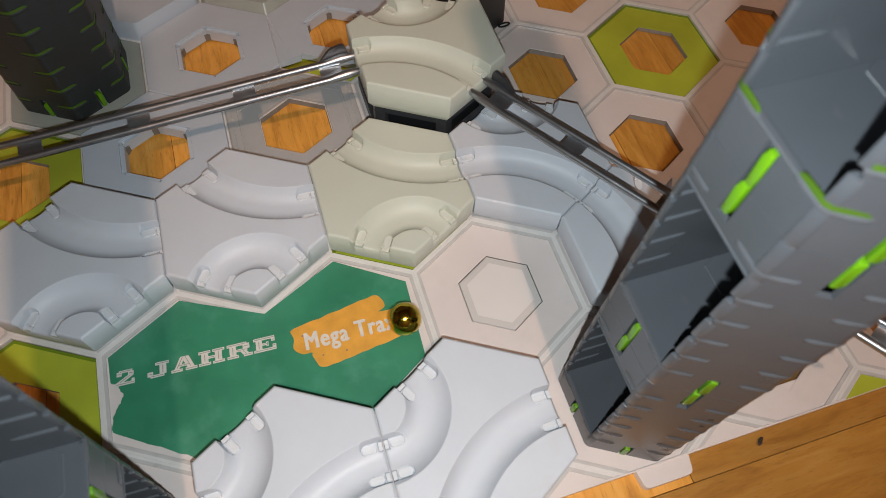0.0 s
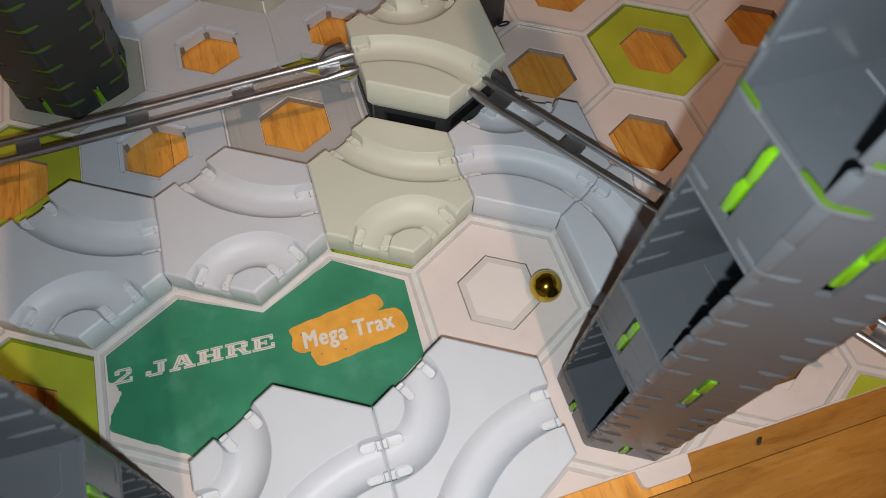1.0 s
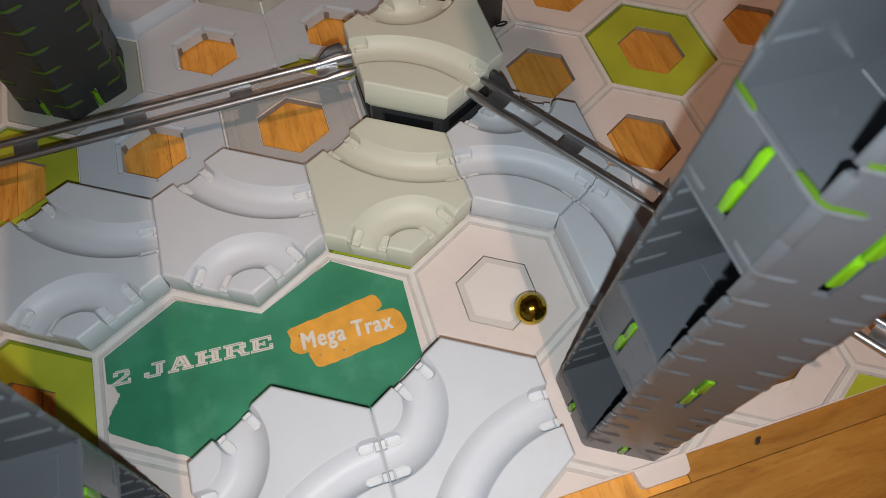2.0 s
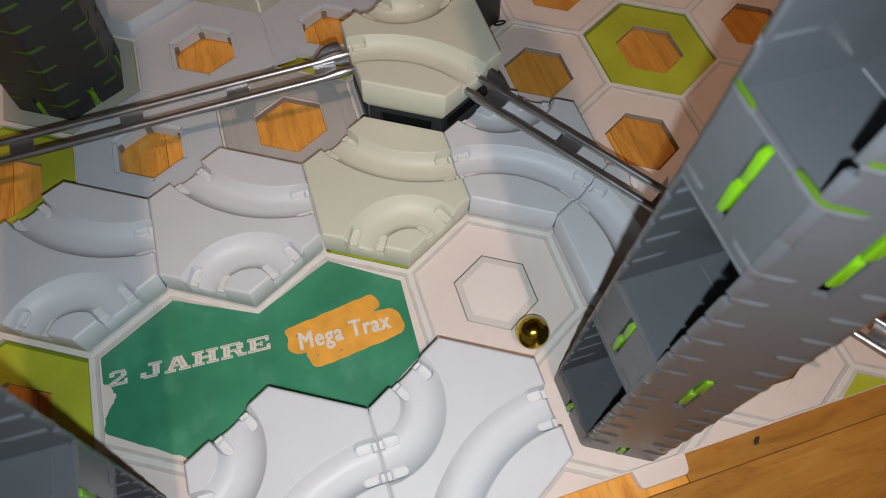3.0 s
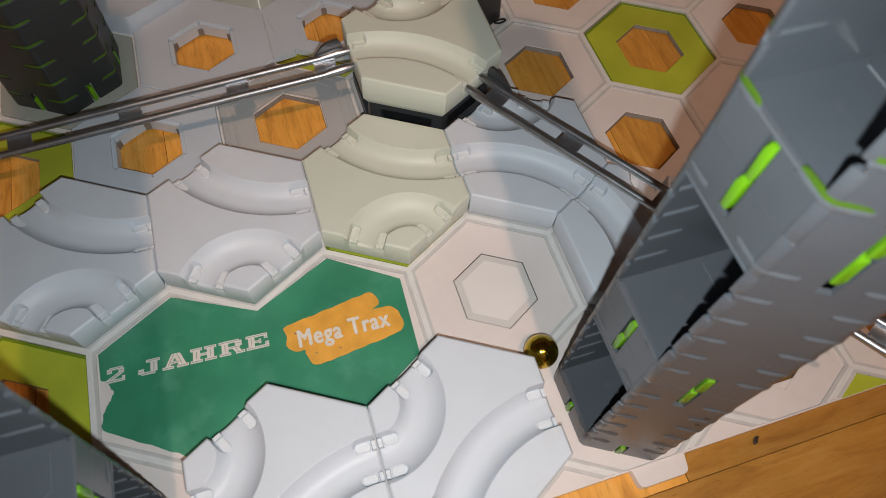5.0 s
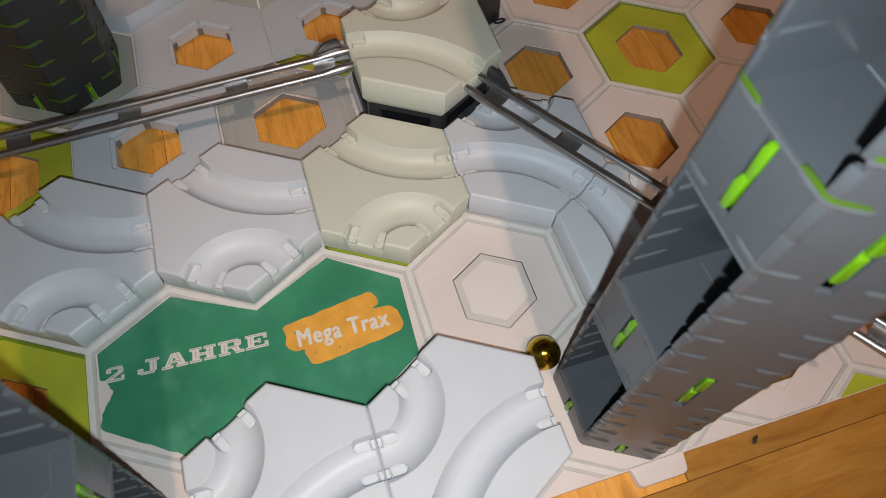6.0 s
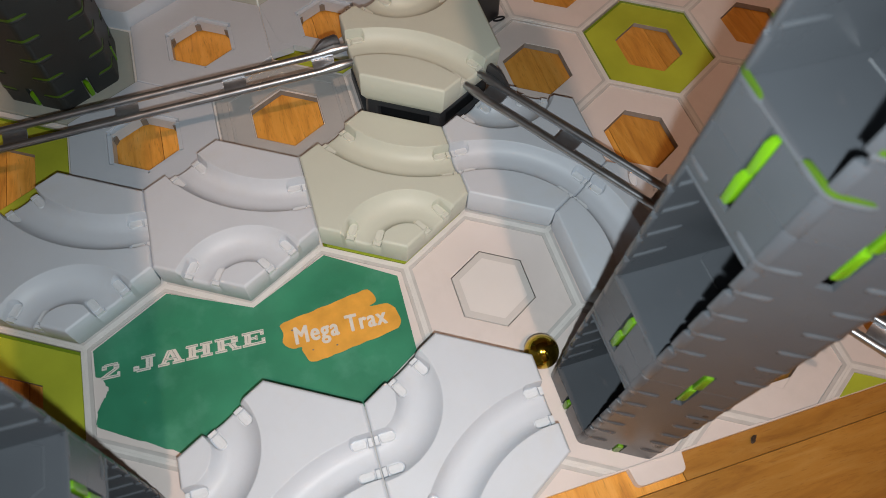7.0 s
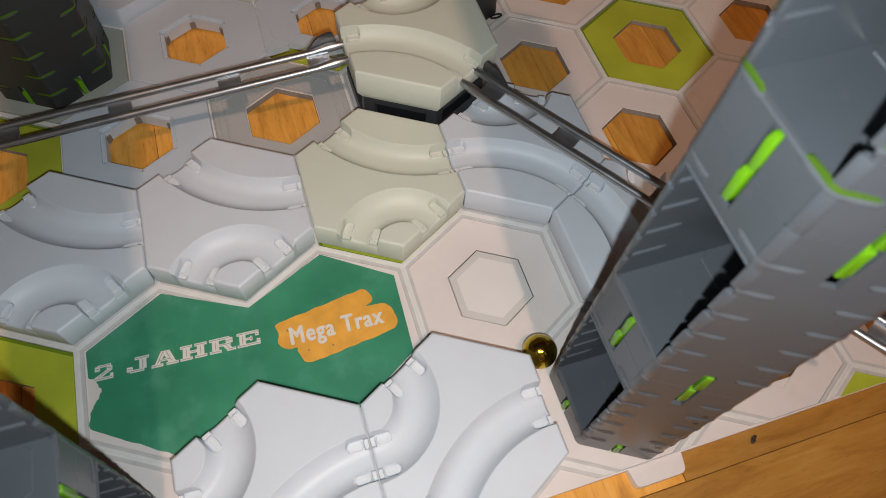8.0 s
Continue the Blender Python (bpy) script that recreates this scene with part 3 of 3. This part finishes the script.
# ---- inserts on the far cells ----
def adapter(i, j, height, hole, label, mat=FROST, r=RC - 0.0002, trim=None, notches=3):
    x, y = at(i, j)
    ob = holder("insert_tile", pose(x, y, 0.0006), label, "insert tile", "hexagonal insert tiles")
    bm = bmesh.new()
    hex_ring(bm, r, hole, 0, height, 0.0003, trim=trim)
    part("plate", bm, mat, ob)
    for k in range(6 if notches else 0):
        a = radians(60 * k)
        bm = bmesh.new()
        slab(bm, -0.0012, 0.0014, -0.44 * hole, 0.44 * hole, -0.0030, height - 0.0012)
        part("tab", bm, mat, ob, m=pose((hole * 0.866 - 0.0006) * math.cos(a), (hole * 0.866 - 0.0006) * math.sin(a), 0, 0, 0, 60 * k))
        # solid dark block paints the shade of an open corner gap
        if k < notches:
            a = radians(30 + 60 * k)
            bm = bmesh.new()
            slab(bm, -0.0026, 0.0004, -0.0013, 0.0013, -0.0028, height * 0.15)
            part("notch", bm, NOTCH, ob, m=pose((hole - 0.0006) * math.cos(a), (hole - 0.0006) * math.sin(a), 0, 0, 0, 30 + 60 * k), label="dark block for a shaded corner notch")
    return ob


for i, j in ((-2, 2), (-1.5, 3)):
    adapter(i, j, 0.0036, 0.0172, "frosted white plastic insert tile with a hexagonal hole")
lime_insert = adapter(-0.5, 3, 0.0036, 0.0164, "frosted white plastic insert tile on a lime cell", trim=(240, 0.0205))
bm = bmesh.new()
prism(bm, [(-0.0299, 0.0170), (-0.0299, -0.0160), (-0.0195, -0.0140), (-0.0175, -0.0100)], 0, 0.00347, 0.0001)
part("lug", bm, FROST, lime_insert, smooth=0)
hazy = adapter(-1, 2, 0.0016, 0.0174, "hazy clear plastic plate lying on a board cell", HAZE, r=RC - 0.0010, notches=0)
for r_out, r_in in ((RC - 0.0016, RC - 0.0040), (RC - 0.0068, RC - 0.0082)):
    bm = bmesh.new()
    hex_ring(bm, r_out, r_in, 0.0015, 0.0020, 0.0002)
    part("border", bm, HAZE, hazy, "hazy raised border of the plate")
adapter(-2.5, 3, 0.0016, 0.012, "clear plastic insert tile below a black tower", CLEAR, r=RC - 0.0016)


def far_block(i, j, height, mat, cap, label, r=0.0340, slope=0.0015):
    x, y = at(i, j)
    ob = holder("plastic_block", pose(x, y, 0.0006), label, "plastic block")
    bm = bmesh.new()
    prism(bm, round_poly(hexagon(r), 0.002), 0, height, slope)
    part("body", bm, mat, ob)
    if cap:
        bm = bmesh.new()
        prism(bm, round_poly(hexagon(r - slope - 0.002), 0.003), height, height + 0.003, 0.001)
        part("cap", bm, cap, ob)
    return ob


# the black cap paints the shade inside an open clear pit
far_block(-1, 4, 0.0060, SMOKE, BLACK, "smoky clear hexagonal pit, its dark inside drawn as a black cap", slope=0.0045)
far_block(-2, 4, 0.010, FROST, None, "frosted white hexagonal plastic block")
far_block(0.5, 3, 0.024, BLACK, None, "black hexagonal plastic height block", r=0.0280)


bm = bmesh.new()
loop = [(0.0030 * math.cos(2 * math.pi * k / 20), 0.0011 * math.sin(2 * math.pi * k / 20), 0) for k in range(20)]
tube(bm, loop + loop[:1], [0.00045] * 21, 8)
ring = thing("wire_loop", bm, BLACK, "small black loop lying on the board", "wire loop")
ring.matrix_basis = pose(0.0525, 0.1385, 0.0014, 0, 0, 8)


# ---- painted paper on two cells ----
rng = random.Random(4)
paper_r = 0.525 * P
bx, cx = -P, -2 * P
outline = []
for q, trim in ((5, 0.0034), (0, 0.0020), (1, 0.0)):   # right half of one cell, from the lower corner up, cut a little short
    a = radians(30 + 60 * q)
    outline.append((bx + paper_r * math.cos(a) - trim, paper_r * math.sin(a) - (0.0010 if trim else 0.0)))
outline.append((-1.5 * P, 0.28 * P))
for q in (1, 2):
    a = radians(30 + 60 * q)
    outline.append((cx + paper_r * math.cos(a), paper_r * math.sin(a)))
torn = [(-2.452, 0.10), (-2.425, 0.085), (-2.40, 0.04), (-2.385, 0.0), (-2.40, -0.03), (-2.43, -0.075), (-2.455, -0.12), (-2.465, -0.19), (-2.45, -0.215)]
for k, (u, v) in enumerate(torn):
    outline.append((u * P, v * P))
    if k < len(torn) - 1:
        u2, v2 = torn[k + 1]
        for f in (0.25, 0.5, 0.75):
            outline.append(((u + (u2 - u) * f + rng.uniform(-0.006, 0.006)) * P, (v + (v2 - v) * f + rng.uniform(-0.005, 0.005)) * P))
for f in np.linspace(0.08, 0.95, 12):    # ragged lower edge
    u, v = -2.45 + (0.43 * f), -0.215 - 0.275 * f
    outline.append(((u + rng.uniform(-0.004, 0.004)) * P, (v + rng.uniform(-0.007, 0.007)) * P))
outline.append((cx, -paper_r))
outline.append((-1.5 * P, -0.26 * P))
outline.append((bx, -paper_r))
bm = bmesh.new()
prism(bm, outline, 0.0006, 0.0011)
paper = thing("paper_sign", bm, PAPER, "green painted paper sign with torn edge and pale lettering", "paper sign", smooth=0)


def brush_patch(corners, wobble, seed):
    r = random.Random(seed)
    pts = []
    for k, (u, v) in enumerate(corners):
        u2, v2 = corners[(k + 1) % len(corners)]
        n = max(3, int(math.hypot(u2 - u, v2 - v) / 0.022))
        for q in range(n):
            f = q / n
            pts.append(((u + (u2 - u) * f + r.uniform(-wobble, wobble)) * P, (v + (v2 - v) * f + r.uniform(-wobble, wobble)) * P))
    n = len(pts)                             # soften the jitter into rounded brush marks
    return [tuple((pts[k - 1][c] + 2 * pts[k][c] + pts[(k + 1) % n][c]) / 4 for c in (0, 1)) for k in range(n)]


bm = bmesh.new()
prism(bm, brush_patch([(-1.375, 0.118), (-1.34, 0.128), (-0.83, 0.205), (-0.79, 0.207), (-0.765, 0.168), (-0.748, 0.108), (-0.80, 0.092), (-0.80, 0.086), (-0.69, 0.075), (-0.652, 0.035), (-0.634, -0.062),
                       (-0.665, -0.100), (-0.70, -0.112), (-1.20, -0.178), (-1.245, -0.165), (-1.275, -0.085), (-1.255, -0.055), (-1.33, -0.065), (-1.375, 0.0), (-1.355, 0.06)], 0.006, 7), 0.0011, 0.00125)
part("paint_patch", bm, ORANGE, paper, "orange brushed paint patch", smooth=0)
for u, v, r in ((-1.302, 0.062, 0.0062), (-1.058, -0.108, 0.0055), (-1.205, -0.098, 0.0050)):   # dark specks in the paint
    bm = bmesh.new()
    prism(bm, [(u * P + r * P * 1.4 * math.cos(a), v * P + r * P * math.sin(a)) for a in (0.4, 1.5, 2.5, 3.7, 5.1)], 0.0012, 0.00131)
    part("paint_speck", bm, NOTCH, paper, "small dark speck", smooth=0)


def lettering(text, x, y, cap, width, turn, z, mat, parent):
    """Flat bold letters with their lower start at (x, y), of that capital height and total width."""
    cu = bpy.data.curves.new("lettering", "FONT")
    cu.body, cu.size, cu.extrude = text, 1.0, 0.01
    cu.space_character = 1.14
    tmp = new("lettering", cu)
    me = bpy.data.meshes.new_from_object(tmp.evaluated_get(bpy.context.evaluated_depsgraph_get()))
    bpy.data.objects.remove(tmp)
    co = np.array([v.co for v in me.vertices])
    x0, x1, y1 = co[:, 0].min(), co[:, 0].max(), 0.72
    me.transform(Matrix.Diagonal((width / (x1 - x0), cap / y1, 0.006, 1)) @ Matrix.Translation((-x0, 0, -co[:, 2].min())))
    bm = bmesh.new()
    for k in range(9):                       # heavier strokes
        a = radians(45 * k)
        shift = Matrix.Translation((0.00030 * math.cos(a), 0.00022 * math.sin(a), 0.000006 * k)) if k else Matrix.Identity(4)
        me.transform(shift)
        bm.from_mesh(me)
        me.transform(shift.inverted())
    bm.to_mesh(me)
    bm.free()
    me.materials.clear()
    me.materials.append(mat)
    return part_of("lettering", me, parent, pose(x, y, z, 0, 0, turn))


def box(x0, x1, y0, y1):
    return [(x0, y0), (x1, y0), (x1, y1), (x0, y1)]


FOOT = 0.19                              # thickness of the square serifs, in cap heights
GLYPHS = {
    "2": [box(0, 1, 0, FOOT), box(0.84, 1, FOOT, 0.36), [(0, FOOT), (0.38, FOOT), (0.95, 0.58), (0.66, 0.62)], box(0.66, 0.95, 0.60, 0.86), box(0.18, 0.88, 0.83, 1), box(0.05, 0.31, 0.62, 0.92)],
    "J": [box(0.36, 1, 1 - FOOT, 1), box(0.56, 0.88, 0.16, 1 - FOOT), box(0.14, 0.78, 0, 0.19), box(0, 0.26, 0.10, 0.42)],
    "A": [box(0, 0.43, 0, FOOT), box(0.55, 1, 0, FOOT), [(0.12, FOOT), (0.30, FOOT), (0.56, 1), (0.36, 1)], [(0.62, FOOT), (0.90, FOOT), (0.68, 1), (0.40, 1)], box(0.27, 0.72, 0.33, 0.48)],
    "H": [box(0, 0.46, 0, FOOT), box(0.54, 1, 0, FOOT), box(0, 0.46, 1 - FOOT, 1), box(0.54, 1, 1 - FOOT, 1), box(0.10, 0.37, FOOT, 1 - FOOT), box(0.63, 0.90, FOOT, 1 - FOOT), box(0.37, 0.63, 0.41, 0.59)],
    "R": [box(0, 0.46, 0, FOOT), box(0.66, 1.02, 0, FOOT), box(0, 0.80, 1 - FOOT, 1), box(0.10, 0.37, FOOT, 1 - FOOT), box(0.64, 0.91, 0.53, 0.90), box(0.37, 0.82, 0.40, 0.56), [(0.66, 0.10), (0.92, 0.10), (0.76, 0.45), (0.50, 0.45)]],
    "E": [box(0, 1, 0, FOOT), box(0, 0.96, 1 - FOOT, 1), box(0.10, 0.38, FOOT, 1 - FOOT), box(0.84, 1, FOOT, 0.40), box(0.80, 0.96, 0.62, 1 - FOOT), box(0.38, 0.66, 0.42, 0.58), box(0.57, 0.67, 0.34, 0.66)],
}


def slab_letter(ch, x, y, cap, wide, turn, parent):
    """One heavy letter with square serifs and a fine dark line inside each stroke."""
    bm, line = bmesh.new(), bmesh.new()
    for k, stroke in enumerate(GLYPHS[ch]):
        pts = [Vector((u * wide + (v - 0.5) * cap * 0.04, v * cap)) for u, v in stroke]
        prism(bm, pts, 0, 0.00014 + 0.00001 * k)
        a, b = (pts[1] - pts[0]).length, (pts[2] - pts[1]).length
        e, f = ((pts[0] + pts[3]) / 2, (pts[1] + pts[2]) / 2) if a > b else ((pts[0] + pts[1]) / 2, (pts[3] + pts[2]) / 2)
        way = (f - e).normalized()
        side = Vector((-way.y, way.x)) * cap * 0.020
        e, f = e + way * cap * 0.05, f - way * cap * 0.05
        if (f - e).length > cap * 0.12:
            prism(line, [e - side, f - side, f + side, e + side], 0.0001, 0.00023 + 0.00001 * k)
    ob = part("lettering", bm, INK, parent, smooth=0, m=pose(x, y, 0.00108, 0, 0, turn))
    part("inner_line", line, INK_LINE, ob, "fine grey line inside the letter", smooth=0)


for ch, x0, x1 in (("2", -0.1453, -0.1388), ("J", -0.1343, -0.1268), ("A", -0.1260, -0.1168), ("H", -0.1162, -0.1069), ("R", -0.1060, -0.0970), ("E", -0.0963, -0.0881)):
    slab_letter(ch, x0, 0.0038 - 0.037 * (x0 + 0.1453), 0.0056, x1 - x0, -2.2, paper)
lettering("Mega Trax", -0.0776, -0.0021, 0.0068, 0.0340, -1.8, 0.00130, INK, paper)


# ---- base board: a hexagonal cell in each place, rims between ----
HOLE = 0.284 * P
EDGE_Y = -1.308 * P
LAID = (-0.0005, 0.0005)      # the clear layer lies slightly off the printed cells
LIMES = {(2, 2), (-3, 2), (-3, 0), (-0.5, 1), (-0.5, 3), (4, 0)}
CLOSED = {(0, 0), (-1, 0), (-2, 0)}
board = holder("base_board", pose(0, 0, 0), "printed hexagonal game board with clear rims and hexagonal holes", "game board", kind="structure")


def cut_edge(me):
    """Bare grey board on the walls of the hole."""
    me.materials.append(CUT)
    for p in me.polygons:
        if abs(p.normal.z) < 0.3 and math.hypot(p.center.x, p.center.y) < HOLE + 0.0004:
            p.material_index = 1
    return me


cells = []
for j in range(-1, 7):
    for q in range(-6, 8):
        i = q + (0.5 if j % 2 else 0.0)
        cells.append((i, j))
low_clip = EDGE_Y - at(0, -1)[1] + 0.0012
shapes = {}
body = bmesh.new()
for i, j in cells:
    x, y = at(i, j)
    lime = (i, j) in LIMES
    clip = low_clip if j == -1 else None
    key = (lime, j == -1)
    if key not in shapes:
        b2 = bmesh.new()
        hex_ring(b2, RC - 0.0010, HOLE, -0.0031, -0.0007 if lime else 0.0, 0.0003, clip)
        shapes[key] = cut_edge(finish("cell", b2, LIME if lime else CARD, 30))
        b2 = bmesh.new()
        hex_ring(b2, RC - 0.00002, RC - (0.0013 if lime else 0.0026), -0.0033, 0.0006, 0.00012, clip - 0.0012 if clip else None)
        shapes[key, "rim"] = finish("rim", b2, RIM, 30)
        b2 = bmesh.new()
        hex_ring(b2, RC - 0.00001, RC - 0.00115, 0.0004, 0.00080, 0.00003, clip - 0.0012 if clip else None)
        shapes[key, "ridge"] = finish("ridge", b2, RIDGE, 30)
    cell = part_of("cell", shapes[key], board, pose(x, y, 0), "lime green printed cell" if lime else "")
    part_of("rim", shapes[key, "rim"], cell, pose(*LAID, 0), "milky clear plastic rim")
    part_of("ridge", shapes[key, "ridge"], cell, pose(*LAID, 0))
    if lime:
        # the recess edge's shade is drawn as a dark ring
        if (key, "border") not in shapes:
            b2 = bmesh.new()
            hex_ring(b2, RC - 0.0012, RC - 0.0025, -0.0009, -0.0004, 0.00008, clip)
            shapes[key, "border"] = finish("border", b2, LIME_EDGE, 30)
        part_of("border", shapes[key, "border"], cell, pose(0, 0, 0), "dark lime border for the shaded recess edge")
slab(body, -6 * P, 7 * P, EDGE_Y, -1.10 * P, -0.0034, -0.0002)
part("edge_strip", body, CARD, board, "pale edge strip of the board", smooth=0)
for i in range(-5, 7):                   # tips of the next row, cut off by the edge
    apex = at(i, -2)[1] + RC
    tip = bmesh.new()
    low = EDGE_Y + 0.0002
    y1 = apex - 0.0024
    prism(tip, [(i * P - (y1 - low) * math.sqrt(3), low), (i * P + (y1 - low) * math.sqrt(3), low), (i * P, y1)], -0.0031, 0.0)
    cell = part("cell", tip, LIME if i == 2 else CARD, board, "lime green printed cell" if i == 2 else "", smooth=0)
    for name, inner, top, mat in (("rim", 0.0026, 0.0006, RIM), ("ridge", 0.00115, 0.0008, RIDGE)):
        tip = bmesh.new()
        y0, y1 = apex - 0.00002, apex - inner
        prism(tip, [(i * P - (y0 - low) * math.sqrt(3), low), (i * P - (y1 - low) * math.sqrt(3), low), (i * P, y1), (i * P + (y1 - low) * math.sqrt(3), low), (i * P + (y0 - low) * math.sqrt(3), low), (i * P, y0)], -0.0002, top)
        part(name, tip, mat, cell, "milky clear plastic rim" if name == "rim" else "", smooth=0, m=pose(*LAID, 0))
for u0 in (0.355, -3.6, 4.2):
    bm = bmesh.new()
    pts = round_poly([(u0 * P, EDGE_Y + 0.003), ((u0 + 0.02) * P, EDGE_Y - 0.0066), ((u0 + 0.34) * P, EDGE_Y - 0.0066), ((u0 + 0.37) * P, EDGE_Y + 0.003)], 0.0022, 4)
    prism(bm, pts, -0.0034, -0.0007, 0.0004)
    part("joining_tab", bm, CARD, board)
for i, j in sorted(CLOSED):              # plugs that close the holes
    x, y = at(i, j)
    plug = holder("hole_plug", pose(x, y, 0), "flush white hexagonal plug in the game board", "plug", "hexagonal hole plugs")
    bm = bmesh.new()
    loops = []
    for r, z in ((HOLE - 0.0003, -0.0030), (HOLE - 0.0003, -0.0004), (HOLE - 0.0006, 0.0), (0.2263 * P, 0.0)):
        loops.append([bm.verts.new((u, v, z)) for u, v in hexagon(r)])
    for a, b in zip(loops, loops[1:]):
        for k in range(6):
            bm.faces.new((a[k], a[(k + 1) % 6], b[(k + 1) % 6], b[k]))
    part("plug_rim", bm, PLUG_RIM, plug, smooth=0)
    bm = bmesh.new()
    prism(bm, hexagon(0.2262 * P), -0.0030, 0.00002)
    part("plug_face", bm, PLUG, plug, smooth=0)


# ---- parquet planks ----
NEAR = 0.98                   # the plan of the boards is drawn in about this point
NEAR_AT = Vector((-0.0646, -0.0972))


def plank(x0, x1, y0, y1, mat):
    g = 0.00006
    hx, hy = (x1 - x0) / 2 * NEAR - g, (y1 - y0) / 2 * NEAR - g
    bm = bmesh.new()
    prism(bm, [(-hx, -hy), (hx, -hy), (hx, hy), (-hx, hy)], -0.0058, 0.0, 0.00018)
    c = Vector(((x0 + x1) / 2, (y0 + y1) / 2))
    c = NEAR_AT + (c - NEAR_AT) * NEAR
    part("plank", bm, mat, floor, m=pose(c.x, c.y, FLOOR), smooth=0)


SPLIT = 0.0432
rng = random.Random(11)
near_seams = [0.083 + 0.064 * k for k in range(-9, 9)]
far_seams = [-0.372, -0.308, -0.244, -0.180, -0.1158, -0.0355, 0.0205, 0.0655, 0.1290, 0.193, 0.257, 0.321, 0.385, 0.449]
for seams, y0, y1 in ((near_seams, -0.022, 0.080), (far_seams, 0.080, 0.33), (near_seams, 0.33, 0.62)):
    for a, b in zip(seams, seams[1:]):    # boards that run away from the viewer
        plank(a, b, y0, y1, WOOD_Y)
for k in range(-9, 1):
    x0 = SPLIT + k * 0.0640 - 0.064
    plank(x0, x0 + 0.064, -0.0876, -0.022, WOOD_Y)
for q in range(5):
    plank(SPLIT + 0.19 * q, SPLIT + 0.19 * (q + 1), -0.0876, -0.022, WOOD_X)
for r in range(5):
    y1 = -0.0876 - 0.066 * r
    x0 = -0.62 + 0.09 * (r % 3)
    while x0 < 0.95:
        w = rng.uniform(0.24, 0.34)
        plank(x0, x0 + w, y1 - 0.066, y1, WOOD_X)
        x0 += w


# ---- a crumb on the floor ----
rng = random.Random(3)
bm = bmesh.new()
bmesh.ops.create_icosphere(bm, subdivisions=2, radius=0.0013)
for v in bm.verts:
    v.co = Vector((v.co.x * 1.5, v.co.y * 0.75, v.co.z * 0.6)) * rng.uniform(0.55, 1.1)
crumb = thing("crumb", bm, CRUMB, "small dark brown crumb lying on the oak floor", "crumb", smooth=0)
crumb.matrix_basis = pose(0.0712, -0.0821, FLOOR + 0.0008, 0, 0, 35)


# ---- what moves ----
ROLL = [(0.0, -0.0402, -0.0032), (0.1, -0.0283, -0.0029), (0.2, -0.0225, -0.0030), (0.3, -0.0106, -0.0033), (0.4, -0.0021, -0.0034), (0.5, 0.0040, -0.0035), (0.6, 0.0156, -0.0038),
        (0.7, 0.0211, -0.0043), (0.8, 0.0211, -0.0048), (1.0, 0.0162, -0.0058), (1.2, 0.0128, -0.0068), (1.5, 0.0099, -0.0086), (1.7, 0.0088, -0.0099), (2.2, 0.0072, -0.0150),
        (2.8, 0.0060, -0.0207), (3.2, 0.0051, -0.0240), (3.5, 0.0046, -0.0262), (4.0, 0.0044, -0.0288), (4.5, 0.0052, -0.0299), (5.2, 0.0059, -0.0312), (6.0, 0.0064, -0.0319), (8.0, 0.0064, -0.0319)]


def motions():
    rows, turn, last = [], Matrix.Identity(4), None
    ts = [r[0] for r in ROLL]
    for k in range(161):
        t = k * 0.05
        x, y = np.interp(t, ts, [r[1] for r in ROLL]), np.interp(t, ts, [r[2] for r in ROLL])
        if last:
            d = Vector((x - last[0], y - last[1], 0))
            if d.length > 1e-7:
                turn = Matrix.Rotation(d.length / BALL_R, 4, Vector((-d.y, d.x, 0)).normalized()) @ turn
        last = (x, y)
        lift = 0.0003 + 0.0010 * min(1.0, max(0.0, (-0.026 - x) / 0.006))   # up on the paper and the rim
        rows.append((t, Matrix.Translation((x, y, BALL_R + lift)) @ turn))
    walk(ball, rows)


motions()
